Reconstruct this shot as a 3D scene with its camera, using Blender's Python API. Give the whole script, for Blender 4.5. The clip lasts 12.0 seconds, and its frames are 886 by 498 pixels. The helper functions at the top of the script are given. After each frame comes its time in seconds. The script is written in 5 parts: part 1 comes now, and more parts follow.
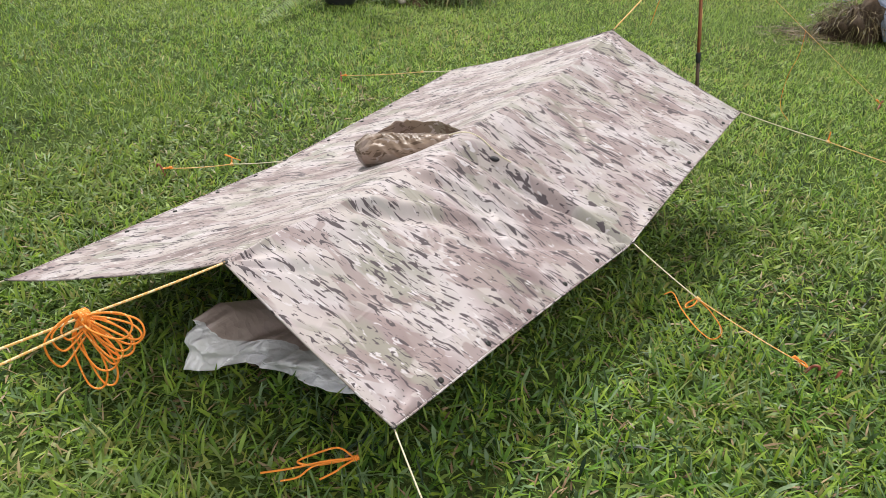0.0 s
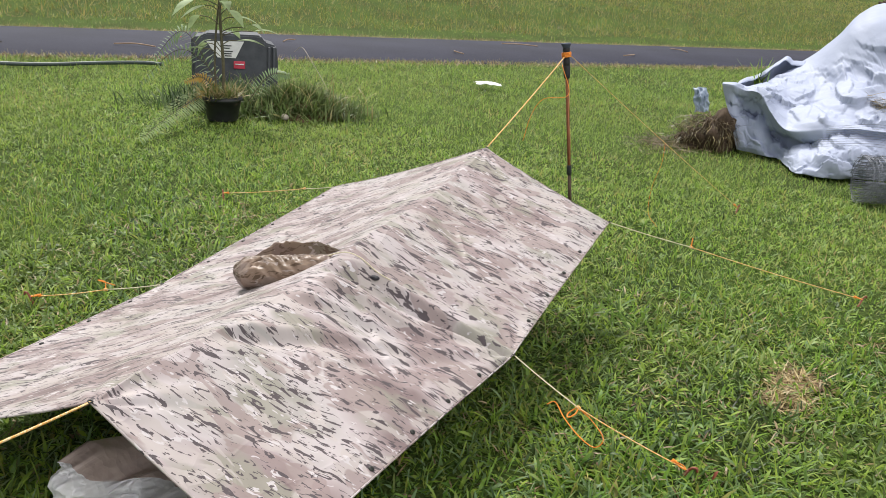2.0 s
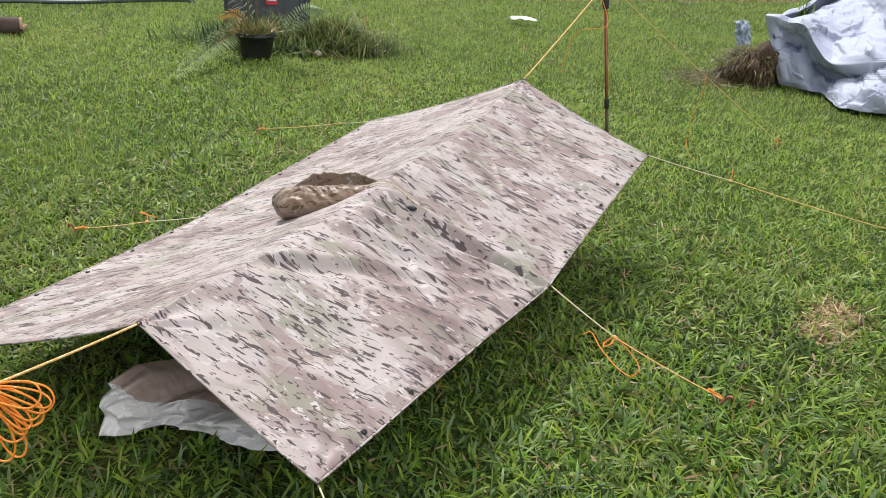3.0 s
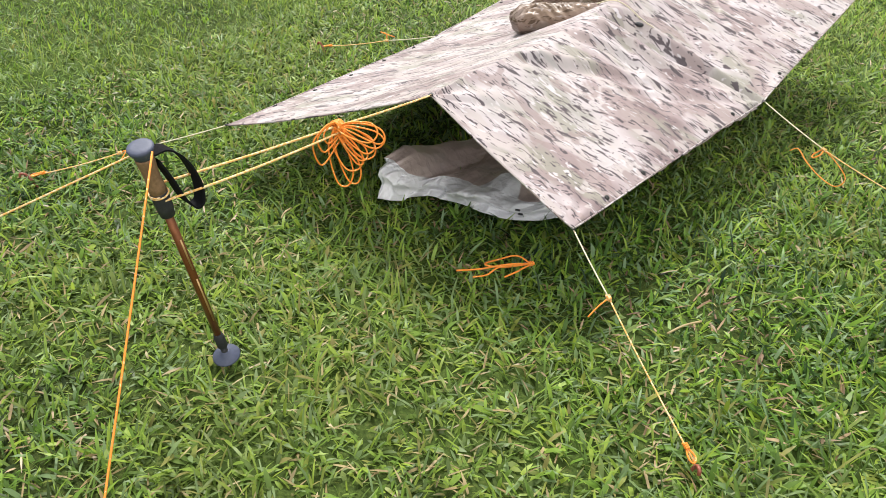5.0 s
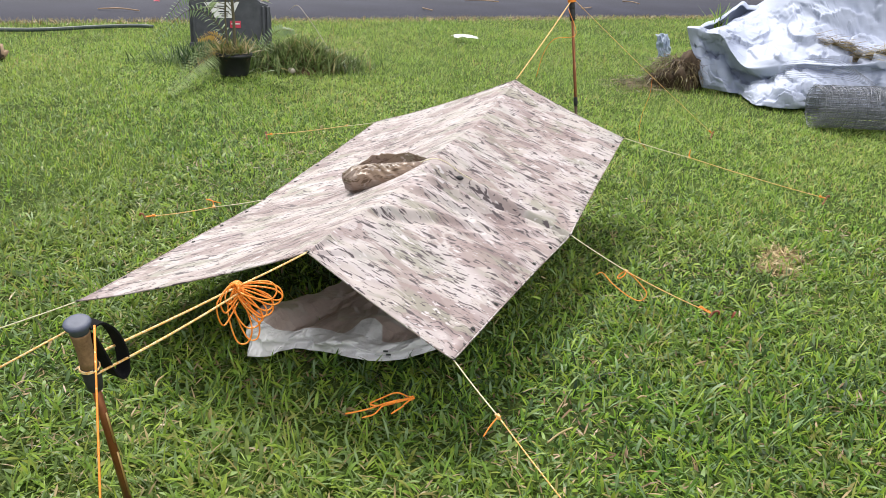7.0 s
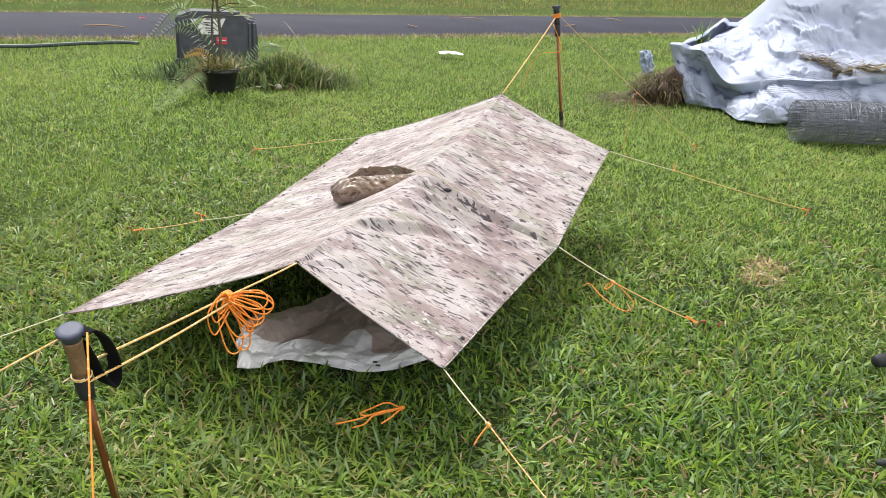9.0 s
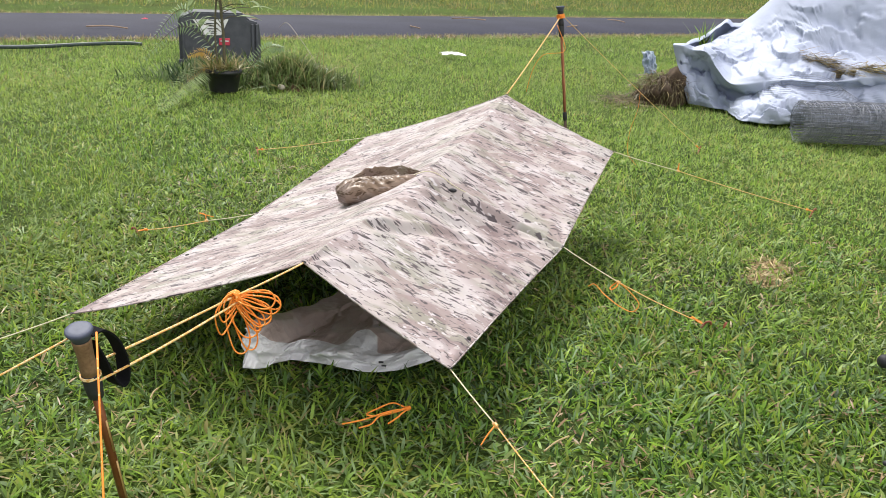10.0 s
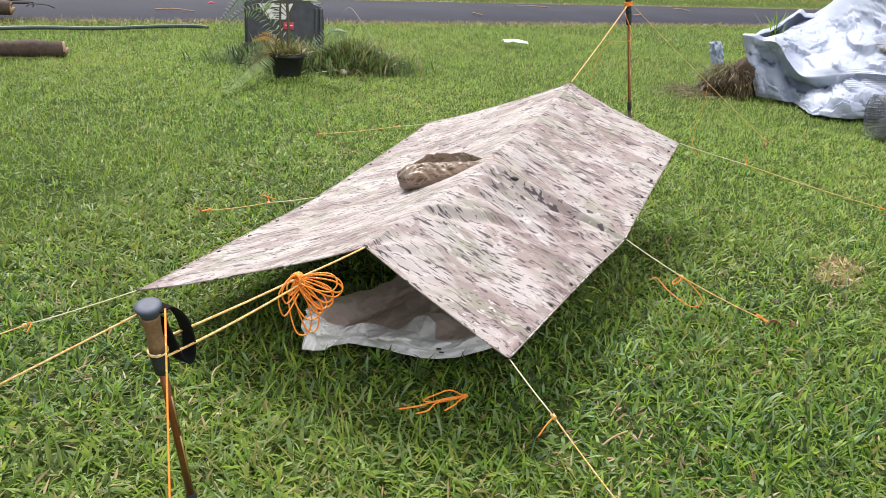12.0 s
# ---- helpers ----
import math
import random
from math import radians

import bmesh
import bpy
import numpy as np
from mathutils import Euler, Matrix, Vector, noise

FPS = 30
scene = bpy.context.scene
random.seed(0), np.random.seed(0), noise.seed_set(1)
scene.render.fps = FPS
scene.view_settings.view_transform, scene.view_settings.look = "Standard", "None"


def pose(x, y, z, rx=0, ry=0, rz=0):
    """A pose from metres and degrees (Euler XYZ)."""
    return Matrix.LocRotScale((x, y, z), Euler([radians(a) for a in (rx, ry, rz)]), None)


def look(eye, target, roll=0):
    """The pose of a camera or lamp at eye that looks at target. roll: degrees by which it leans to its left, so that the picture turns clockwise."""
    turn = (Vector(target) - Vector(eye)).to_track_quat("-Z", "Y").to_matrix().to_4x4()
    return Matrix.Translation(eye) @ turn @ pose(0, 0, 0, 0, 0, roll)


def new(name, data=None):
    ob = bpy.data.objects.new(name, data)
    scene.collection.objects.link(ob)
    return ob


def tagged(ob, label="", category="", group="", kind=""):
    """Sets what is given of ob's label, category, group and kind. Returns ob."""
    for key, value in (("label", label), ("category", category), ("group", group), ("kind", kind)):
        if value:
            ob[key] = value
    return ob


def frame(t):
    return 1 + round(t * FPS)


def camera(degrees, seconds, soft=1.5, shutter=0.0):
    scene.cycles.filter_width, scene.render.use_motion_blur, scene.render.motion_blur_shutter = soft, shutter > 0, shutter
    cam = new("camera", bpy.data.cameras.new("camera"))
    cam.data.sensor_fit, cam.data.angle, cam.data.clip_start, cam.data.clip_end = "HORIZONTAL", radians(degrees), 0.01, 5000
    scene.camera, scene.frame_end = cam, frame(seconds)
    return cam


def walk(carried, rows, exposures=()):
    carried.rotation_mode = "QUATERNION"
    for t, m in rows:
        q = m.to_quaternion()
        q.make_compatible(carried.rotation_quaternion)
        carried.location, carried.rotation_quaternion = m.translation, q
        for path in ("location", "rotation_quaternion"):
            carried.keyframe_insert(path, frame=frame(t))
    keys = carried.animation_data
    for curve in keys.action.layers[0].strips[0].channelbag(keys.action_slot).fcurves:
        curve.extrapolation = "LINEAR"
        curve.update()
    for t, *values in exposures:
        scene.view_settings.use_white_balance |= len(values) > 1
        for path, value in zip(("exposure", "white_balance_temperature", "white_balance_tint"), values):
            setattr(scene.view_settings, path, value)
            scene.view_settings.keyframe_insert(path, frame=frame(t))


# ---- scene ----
cam = camera(56.1, 12.0, soft=0.6)
PATH = [
    (0, (1.19, -1.145, 1.359), (0.316, 0.402, 0.44), 4.0),
    (0.5, (1.193, -1.149, 1.363), (0.318, 0.397, 0.446), 4.0),
    (1, (1.201, -1.143, 1.384), (0.366, 0.471, 0.548), 4.3),
    (1.5, (1.216, -1.131, 1.421), (0.485, 0.598, 0.732), 4.6),
    (2, (1.222, -1.127, 1.41), (0.512, 0.617, 0.737), 4.7),
    (2.5, (1.226, -1.129, 1.401), (0.512, 0.607, 0.71), 4.6),
    (3, (1.217, -1.149, 1.377), (0.467, 0.52, 0.569), 4.0),
    (3.5, (1.173, -1.24, 1.277), (0.434, 0.263, 0.184), 3.1),
    (3.7, (1.131, -1.278, 1.264), (0.388, 0.179, 0.114), 2.8),
    (5.3, (1.237, -1.72, 1.336), (0.246, -0.352, 0.265), 1.9),
    (5.5, (1.222, -1.756, 1.332), (0.248, -0.346, 0.3), 1.3),
    (6, (1.109, -1.901, 1.333), (0.254, -0.374, 0.366), 1.4),
    (6.5, (1.059, -1.955, 1.366), (0.384, -0.282, 0.502), 3.3),
    (7, (1.043, -1.958, 1.383), (0.468, -0.193, 0.638), 3.6),
    (7.2, (1.050, -1.966, 1.366), (0.499, -0.174, 0.670), 3.4),
    (9, (1.041, -1.984, 1.37), (0.492, -0.195, 0.665), 3.7),
    (9.5, (1.033, -1.987, 1.367), (0.486, -0.196, 0.663), 3.7),
    (10, (1.026, -1.988, 1.366), (0.474, -0.199, 0.663), 3.7),
    (10.5, (1.011, -1.989, 1.361), (0.394, -0.229, 0.638), 3.9),
    (11, (0.993, -1.989, 1.355), (0.321, -0.258, 0.613), 4.0),
    (11.5, (0.993, -1.986, 1.354), (0.315, -0.258, 0.609), 4.0),
    (12, (1.0, -1.982, 1.357), (0.332, -0.247, 0.619), 4.0),
]
walk(cam, [(t, look(eye, target, roll)) for t, eye, target, roll in PATH],
     exposures=[(0.0, 0.77), (3.0, 0.73), (3.7, 0.88), (5.3, 1.12), (6.5, 1.12), (7.1, 1.02), (12.0, 1.0)])

# ---- world and light: a bright overcast day ----
SUN_ELEV, SUN_AZ = radians(54), radians(125)
world = bpy.data.worlds.new("overcast_sky")
scene.world = world
world.use_nodes = True
wn, wl = world.node_tree.nodes, world.node_tree.links
wn.clear()
sky = wn.new("ShaderNodeTexSky")
sky.sky_type, sky.sun_disc, sky.sun_elevation, sky.sun_rotation = "NISHITA", False, SUN_ELEV, SUN_AZ
sky.dust_density = 3.0
grey = wn.new("ShaderNodeRGBToBW")
mixs = wn.new("ShaderNodeMix")
mixs.data_type = "RGBA"
mixs.inputs["Factor"].default_value = 0.78
wl.new(sky.outputs[0], grey.inputs[0])
wl.new(sky.outputs[0], mixs.inputs["A"])
wl.new(grey.outputs[0], mixs.inputs["B"])
back = wn.new("ShaderNodeBackground")
back.inputs["Strength"].default_value = 0.11
wl.new(mixs.outputs["Result"], back.inputs["Color"])
wout = wn.new("ShaderNodeOutputWorld")
wl.new(back.outputs[0], wout.inputs[0])

sun = new("sun", bpy.data.lights.new("sun", "SUN"))
sun.data.energy, sun.data.angle, sun.data.color = 3.1, radians(22), (1.0, 0.97, 0.92)
sun_from = Vector((-math.cos(SUN_ELEV) * 0.75, math.cos(SUN_ELEV) * 0.66, math.sin(SUN_ELEV)))
sun.matrix_world = look(sun_from * 30, (0, 0, 0))


# ---- materials ----
def material(name):
    m = bpy.data.materials.new(name)
    m.use_nodes = True
    return m, m.node_tree.nodes, m.node_tree.links, m.node_tree.nodes["Principled BSDF"]


def coords(n, l, kind="Object", scale=(1, 1, 1), rot=(0, 0, 0)):
    tc, mp = n.new("ShaderNodeTexCoord"), n.new("ShaderNodeMapping")
    mp.inputs["Scale"].default_value, mp.inputs["Rotation"].default_value = scale, rot
    l.new(tc.outputs[kind], mp.inputs["Vector"])
    return mp.outputs["Vector"]


def noise_tex(n, l, vec, scale, detail=3.0, rough=0.55, distortion=0.0):
    t = n.new("ShaderNodeTexNoise")
    t.inputs["Scale"].default_value, t.inputs["Detail"].default_value = scale, detail
    t.inputs["Roughness"].default_value, t.inputs["Distortion"].default_value = rough, distortion
    if vec is not None:
        l.new(vec, t.inputs["Vector"])
    return t.outputs["Fac"]


def ramp(n, l, fac, stops, kind="LINEAR"):
    r = n.new("ShaderNodeValToRGB")
    r.color_ramp.interpolation = kind
    e = r.color_ramp.elements
    while len(e) < len(stops):
        e.new(0.5)
    for k, (p, c) in zip(e, stops):
        k.position, k.color = p, (*c, 1) if len(c) == 3 else c
    l.new(fac, r.inputs["Fac"])
    return r.outputs["Color"]


def mixed(n, l, fac, a, b, mode="MIX"):
    m = n.new("ShaderNodeMix")
    m.data_type, m.blend_type = "RGBA", mode
    for sock, v in (("Factor", fac), ("A", a), ("B", b)):
        if isinstance(v, (int, float)):
            m.inputs[sock].default_value = v
        elif isinstance(v, tuple):
            m.inputs[sock].default_value = (*v, 1)
        else:
            l.new(v, m.inputs[sock])
    return m.outputs["Result"]


def bump(n, l, height, strength, dist, bsdf):
    b = n.new("ShaderNodeBump")
    b.inputs["Strength"].default_value, b.inputs["Distance"].default_value = strength, dist
    l.new(height, b.inputs["Height"])
    l.new(b.outputs[0], bsdf.inputs["Normal"])


def facets(n, l, vec, scale, warp=0.25):
    """Crumpled sheeting: flat facets that meet in creases, at a warped scale."""
    w = n.new("ShaderNodeTexNoise")
    w.inputs["Scale"].default_value = scale * 0.7
    l.new(vec, w.inputs["Vector"])
    add = n.new("ShaderNodeMix")
    add.data_type, add.blend_type = "RGBA", "ADD"
    add.inputs["Factor"].default_value = warp
    l.new(vec, add.inputs["A"])
    l.new(w.outputs["Color"], add.inputs["B"])
    v = n.new("ShaderNodeTexVoronoi")
    v.inputs["Scale"].default_value = scale
    l.new(add.outputs["Result"], v.inputs["Vector"])
    return v.outputs["Distance"]


def simple(name, low, high, rough=0.6, scale=20.0, metal=0.0, relief=0.002, spec=0.5):
    m, n, l, b = material(name)
    v = coords(n, l)
    f = noise_tex(n, l, v, scale, 5.0, 0.65)
    big = noise_tex(n, l, v, scale * 0.13, 2.0)
    c = mixed(n, l, ramp(n, l, f, [(0.3, (0, 0, 0)), (0.7, (1, 1, 1))]), low, high)
    c = mixed(n, l, 0.35, c, ramp(n, l, big, [(0.3, low), (0.7, high)]))
    l.new(c, b.inputs["Base Color"])
    b.inputs["Roughness"].default_value, b.inputs["Metallic"].default_value = rough, metal
    b.inputs["Specular IOR Level"].default_value = spec
    bump(n, l, f, 0.5, relief, b)
    return m


def blade_material(name, stops, through_light=0.35, spread=1.0):
    """Leaf blades: one colour a blade, large drifts over the lawn, and light that passes through."""
    m, n, l, b = material(name)
    g = n.new("ShaderNodeNewGeometry")
    drift = noise_tex(n, l, coords(n, l, "Object"), 0.9, 3.0)
    add = n.new("ShaderNodeMath")
    add.operation = "MULTIPLY_ADD"
    l.new(drift, add.inputs[0])
    add.inputs[1].default_value = 0.55 * spread
    sub = n.new("ShaderNodeMath")
    sub.operation = "MULTIPLY_ADD"
    l.new(g.outputs["Random Per Island"], sub.inputs[0])
    sub.inputs[1].default_value, sub.inputs[2].default_value = 0.90, -0.24 * spread
    l.new(sub.outputs[0], add.inputs[2])
    c = ramp(n, l, add.outputs[0], stops)
    worn = noise_tex(n, l, coords(n, l, "Object"), 0.55, 4.0, 0.6)
    c = mixed(n, l, ramp(n, l, worn, [(0.44, (0, 0, 0)), (0.66, (0.75, 0.75, 0.75))]), c, mixed(n, l, 0.42, c, (0.35, 0.40, 0.11)))
    tuft = noise_tex(n, l, coords(n, l, "Object"), 8.0, 3.0, 0.6)
    c = mixed(n, l, 1.0, c, ramp(n, l, tuft, [(0.34, (0.62, 0.62, 0.62)), (0.52, (0.98, 0.98, 0.98)), (0.68, (1.0, 1.0, 1.0))]), "MULTIPLY")
    l.new(c, b.inputs["Base Color"])
    b.inputs["Roughness"].default_value = 0.45
    b.inputs["Specular IOR Level"].default_value = 0.36
    tr, ms = n.new("ShaderNodeBsdfTranslucent"), n.new("ShaderNodeMixShader")
    l.new(c, tr.inputs["Color"])
    ms.inputs[0].default_value = through_light
    l.new(b.outputs[0], ms.inputs[1])
    l.new(tr.outputs[0], ms.inputs[2])
    l.new(ms.outputs[0], n["Material Output"].inputs["Surface"])
    return m


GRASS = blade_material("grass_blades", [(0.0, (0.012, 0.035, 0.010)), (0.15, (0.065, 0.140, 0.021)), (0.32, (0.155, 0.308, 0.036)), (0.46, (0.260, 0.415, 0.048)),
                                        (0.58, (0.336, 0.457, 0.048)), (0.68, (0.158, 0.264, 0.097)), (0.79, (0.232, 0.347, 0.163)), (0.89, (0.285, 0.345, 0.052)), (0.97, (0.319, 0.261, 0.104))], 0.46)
# farther grass: the brightness of sunlit blade tips is put into these colours
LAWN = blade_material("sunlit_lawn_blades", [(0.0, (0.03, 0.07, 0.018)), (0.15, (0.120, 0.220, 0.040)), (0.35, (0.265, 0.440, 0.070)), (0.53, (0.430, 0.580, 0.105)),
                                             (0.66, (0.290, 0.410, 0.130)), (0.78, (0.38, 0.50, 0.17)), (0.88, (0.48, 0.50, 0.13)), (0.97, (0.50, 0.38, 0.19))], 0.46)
BANK = blade_material("rough_bank_grass", [(0.0, (0.072, 0.085, 0.022)), (0.25, (0.240, 0.271, 0.055)), (0.45, (0.432, 0.429, 0.099)), (0.62, (0.360, 0.305, 0.099)), (0.78, (0.504, 0.395, 0.165)), (0.95, (0.312, 0.203, 0.099))], 0.35, 1.5)
DRY = blade_material("dry_straw", [(0.0, (0.20, 0.12, 0.055)), (0.4, (0.38, 0.26, 0.12)), (0.7, (0.55, 0.44, 0.24)), (1.0, (0.30, 0.22, 0.12))], 0.15)
ROOTS = blade_material("dead_roots", [(0.0, (0.05, 0.03, 0.018)), (0.5, (0.12, 0.075, 0.04)), (0.8, (0.20, 0.14, 0.075)), (1.0, (0.38, 0.28, 0.16))], 0.1)
WEED = blade_material("weed_blades", [(0.0, (0.02, 0.045, 0.015)), (0.35, (0.06, 0.11, 0.035)), (0.6, (0.13, 0.20, 0.075)), (0.8, (0.24, 0.30, 0.15)), (0.95, (0.30, 0.23, 0.12))])
POTWEED = blade_material("pot_weed_blades", [(0.0, (0.10, 0.12, 0.03)), (0.35, (0.16, 0.20, 0.06)), (0.55, (0.34, 0.27, 0.12)), (0.8, (0.44, 0.34, 0.18)), (1.0, (0.22, 0.26, 0.10))], 0.25)
LEAF = blade_material("sapling_leaf", [(0.0, (0.19, 0.28, 0.12)), (0.5, (0.32, 0.41, 0.21)), (1.0, (0.46, 0.53, 0.33))])
FERN = blade_material("fern_leaf", [(0.0, (0.15, 0.25, 0.10)), (0.5, (0.24, 0.34, 0.17)), (1.0, (0.34, 0.42, 0.24))])
RUST_LEAF = blade_material("rust_leaf", [(0.0, (0.28, 0.15, 0.03)), (0.5, (0.42, 0.24, 0.04)), (1.0, (0.35, 0.30, 0.08))])


def soil_material():
    m, n, l, b = material("turf_ground")
    v = coords(n, l)
    f = noise_tex(n, l, v, 60.0, 6.0, 0.7)
    g = noise_tex(n, l, v, 1.1, 4.0)
    near = ramp(n, l, f, [(0.30, (0.014, 0.019, 0.008)), (0.46, (0.042, 0.058, 0.016)), (0.58, (0.075, 0.105, 0.024)), (0.75, (0.17, 0.13, 0.065))])
    c = mixed(n, l, ramp(n, l, g, [(0.35, (0, 0, 0)), (0.7, (0.45, 0.45, 0.45))]), near, (0.095, 0.170, 0.028))
    l.new(c, b.inputs["Base Color"])
    b.inputs["Roughness"].default_value = 0.95
    b.inputs["Specular IOR Level"].default_value = 0.1
    bump(n, l, f, 0.9, 0.02, b)
    return m


def asphalt_material():
    m, n, l, b = material("asphalt")
    v = coords(n, l)
    fine, wide = noise_tex(n, l, v, 140.0, 4.0, 0.7), noise_tex(n, l, v, 0.7, 4.0)
    c = mixed(n, l, 0.5, ramp(n, l, fine, [(0.3, (0.011, 0.012, 0.021)), (0.7, (0.033, 0.034, 0.055))]),
              ramp(n, l, wide, [(0.35, (0.016, 0.016, 0.028)), (0.65, (0.038, 0.039, 0.062))]))
    l.new(c, b.inputs["Base Color"])
    b.inputs["Roughness"].default_value = 0.85
    b.inputs["Specular IOR Level"].default_value = 0.3
    bump(n, l, fine, 0.6, 0.004, b)
    return m


def camo_material(name, pale, drab, dull=1.0, tint=(1.0, 1.0, 1.06), fleck=(0.100, 0.080, 0.081), gloss=0.55):
    """Printed cloth: soft tan, olive and mauve areas under long dark brown and cream flecks that lie across the ridge."""
    m, n, l, b = material(name)
    tc = n.new("ShaderNodeTexCoord")

    def vec(sx, sy, ox):
        mp = n.new("ShaderNodeMapping")
        mp.inputs["Scale"].default_value, mp.inputs["Location"].default_value = (sx, sy, 1), (ox, ox * 0.7, 0)
        l.new(tc.outputs["UV"], mp.inputs["Vector"])
        return mp.outputs["Vector"]

    k = lambda c: tuple(dull * x * y for x, y in zip(c, tint))
    base = ramp(n, l, noise_tex(n, l, vec(1.0, 1.5, 3), 2.6, 2.5), [(0.34, k(drab)), (0.46, k(pale)), (0.56, k((0.39, 0.315, 0.295))), (0.65, k((0.25, 0.185, 0.172)))])
    olive = ramp(n, l, noise_tex(n, l, vec(1.0, 2.0, 11), 4.2, 2.5), [(0.53, (0, 0, 0)), (0.62, (0.8, 0.8, 0.8))])
    c = mixed(n, l, olive, base, k((0.32, 0.305, 0.235)))
    tan = ramp(n, l, noise_tex(n, l, vec(1.0, 1.9, 19), 6.0, 3.0, 0.5, 0.8), [(0.535, (0, 0, 0)), (0.56, (0.75, 0.75, 0.75))])
    c = mixed(n, l, tan, c, k((0.51, 0.45, 0.405)))
    mauve = ramp(n, l, noise_tex(n, l, vec(1.0, 1.9, 29), 5.0, 3.0, 0.5, 0.8), [(0.54, (0, 0, 0)), (0.565, (0.75, 0.75, 0.75))])
    c = mixed(n, l, mauve, c, k((0.32, 0.245, 0.222)))
    cream = ramp(n, l, noise_tex(n, l, vec(1.0, 2.6, 41), 18.0, 2.4, 0.55, 1.1), [(0.632, (0, 0, 0)), (0.650, (1, 1, 1))])
    c = mixed(n, l, cream, c, k((0.60, 0.555, 0.53)))
    dark = ramp(n, l, noise_tex(n, l, vec(1.0, 3.7, 53), 15.5, 2.8, 0.56, 0.9), [(0.594, (0, 0, 0)), (0.602, (1, 1, 1))])
    c = mixed(n, l, dark, c, k(fleck))
    dark2 = ramp(n, l, noise_tex(n, l, vec(1.0, 3.0, 71), 27.0, 2.4, 0.54, 0.9), [(0.622, (0, 0, 0)), (0.631, (1, 1, 1))])
    c = mixed(n, l, dark2, c, k(fleck))
    l.new(c, b.inputs["Base Color"])
    b.inputs["Roughness"].default_value = gloss
    b.inputs["Specular IOR Level"].default_value = 0.35
    b.inputs["Sheen Weight"].default_value = 0.1
    crease = n.new("ShaderNodeTexVoronoi")
    crease.feature = "DISTANCE_TO_EDGE"
    crease.inputs["Scale"].default_value = 5.5
    l.new(vec(1, 1, 2), crease.inputs["Vector"])
    lines = ramp(n, l, crease.outputs["Distance"], [(0.0, (1, 1, 1)), (0.035, (0, 0, 0))])
    ripple = noise_tex(n, l, vec(1, 1, 5), 22.0, 4.0, 0.6)
    h = mixed(n, l, 0.6, lines, ripple)
    bump(n, l, h, 0.35, 0.006, b)
    tr, ms = n.new("ShaderNodeBsdfTranslucent"), n.new("ShaderNodeMixShader")
    l.new(c, tr.inputs["Color"])
    ms.inputs[0].default_value = 0.20
    l.new(b.outputs[0], ms.inputs[1])
    l.new(tr.outputs[0], ms.inputs[2])
    l.new(ms.outputs[0], n["Material Output"].inputs["Surface"])
    return m


def sheet_material():
    """Coated sheeting: brown on the upper side and silver grey on the other, by a mask laid into the cloth."""
    m, n, l, b = material("brown_and_silver_sheeting")
    tc = n.new("ShaderNodeTexCoord")
    sp = n.new("ShaderNodeSeparateXYZ")
    l.new(tc.outputs["UV"], sp.inputs[0])
    v = coords(n, l)
    f, fine = noise_tex(n, l, v, 9.0, 5.0, 0.6), noise_tex(n, l, v, 45.0, 4.0, 0.6)
    silver = ramp(n, l, f, [(0.3, (0.70, 0.69, 0.70)), (0.7, (0.82, 0.81, 0.82))])
    brown = ramp(n, l, f, [(0.35, (0.44, 0.345, 0.305)), (0.65, (0.48, 0.385, 0.345))])
    c = mixed(n, l, ramp(n, l, sp.outputs[1], [(0.495, (0, 0, 0)), (0.505, (1, 1, 1))]), silver, brown)
    l.new(c, b.inputs["Base Color"])
    b.inputs["Roughness"].default_value = 0.32
    bump(n, l, mixed(n, l, 0.4, facets(n, l, v, 14.0, 0.06), facets(n, l, v, 34.0, 0.03)), 0.65, 0.014, b)
    return m


def silver_tarp_material():
    m, n, l, b = material("silver_tarpaulin")
    v = coords(n, l)
    f, big = noise_tex(n, l, v, 7.0, 6.0, 0.6, 0.6), noise_tex(n, l, v, 1.2, 3.0)
    c = mixed(n, l, 0.5, ramp(n, l, f, [(0.3, (0.365, 0.405, 0.530)), (0.7, (0.42, 0.46, 0.59))]), ramp(n, l, big, [(0.3, (0.375, 0.415, 0.540)), (0.7, (0.44, 0.48, 0.61))]))
    l.new(c, b.inputs["Base Color"])
    b.inputs["Roughness"].default_value = 0.58
    b.inputs["Specular IOR Level"].default_value = 0.3
    bump(n, l, mixed(n, l, 0.4, facets(n, l, v, 7.0, 0.15), facets(n, l, v, 18.0, 0.08)), 0.25, 0.010, b)
    return m


def cord_material(name, main, fleck, amount=0.62):
    m, n, l, b = material(name)
    f = noise_tex(n, l, coords(n, l), 170.0, 2.0)
    g = noise_tex(n, l, coords(n, l), 900.0, 1.0)
    c = mixed(n, l, ramp(n, l, f, [(amount - 0.03, (0, 0, 0)), (amount, (1, 1, 1))]), main, fleck)
    l.new(c, b.inputs["Base Color"])
    b.inputs["Roughness"].default_value = 0.7
    bump(n, l, g, 0.6, 0.001, b)
    return m


CAMO = camo_material("camouflage_cloth", (0.545, 0.487, 0.462), (0.44, 0.405, 0.365), 1.02)
CAMO_HOOD = camo_material("camouflage_hood_cloth", (0.44, 0.35, 0.27), (0.27, 0.205, 0.145), 0.60, (1.06, 0.94, 0.87), (0.20, 0.145, 0.10), 0.36)
SHEET = sheet_material()
TARP = silver_tarp_material()
ORANGE = cord_material("orange_cord", (0.82, 0.25, 0.025), (0.85, 0.52, 0.20), 0.66)
YELLOW = cord_material("yellow_orange_cord", (0.74, 0.38, 0.10), (0.80, 0.60, 0.32), 0.53)
PALE = cord_material("pale_cord", (0.66, 0.60, 0.42), (0.45, 0.38, 0.22))
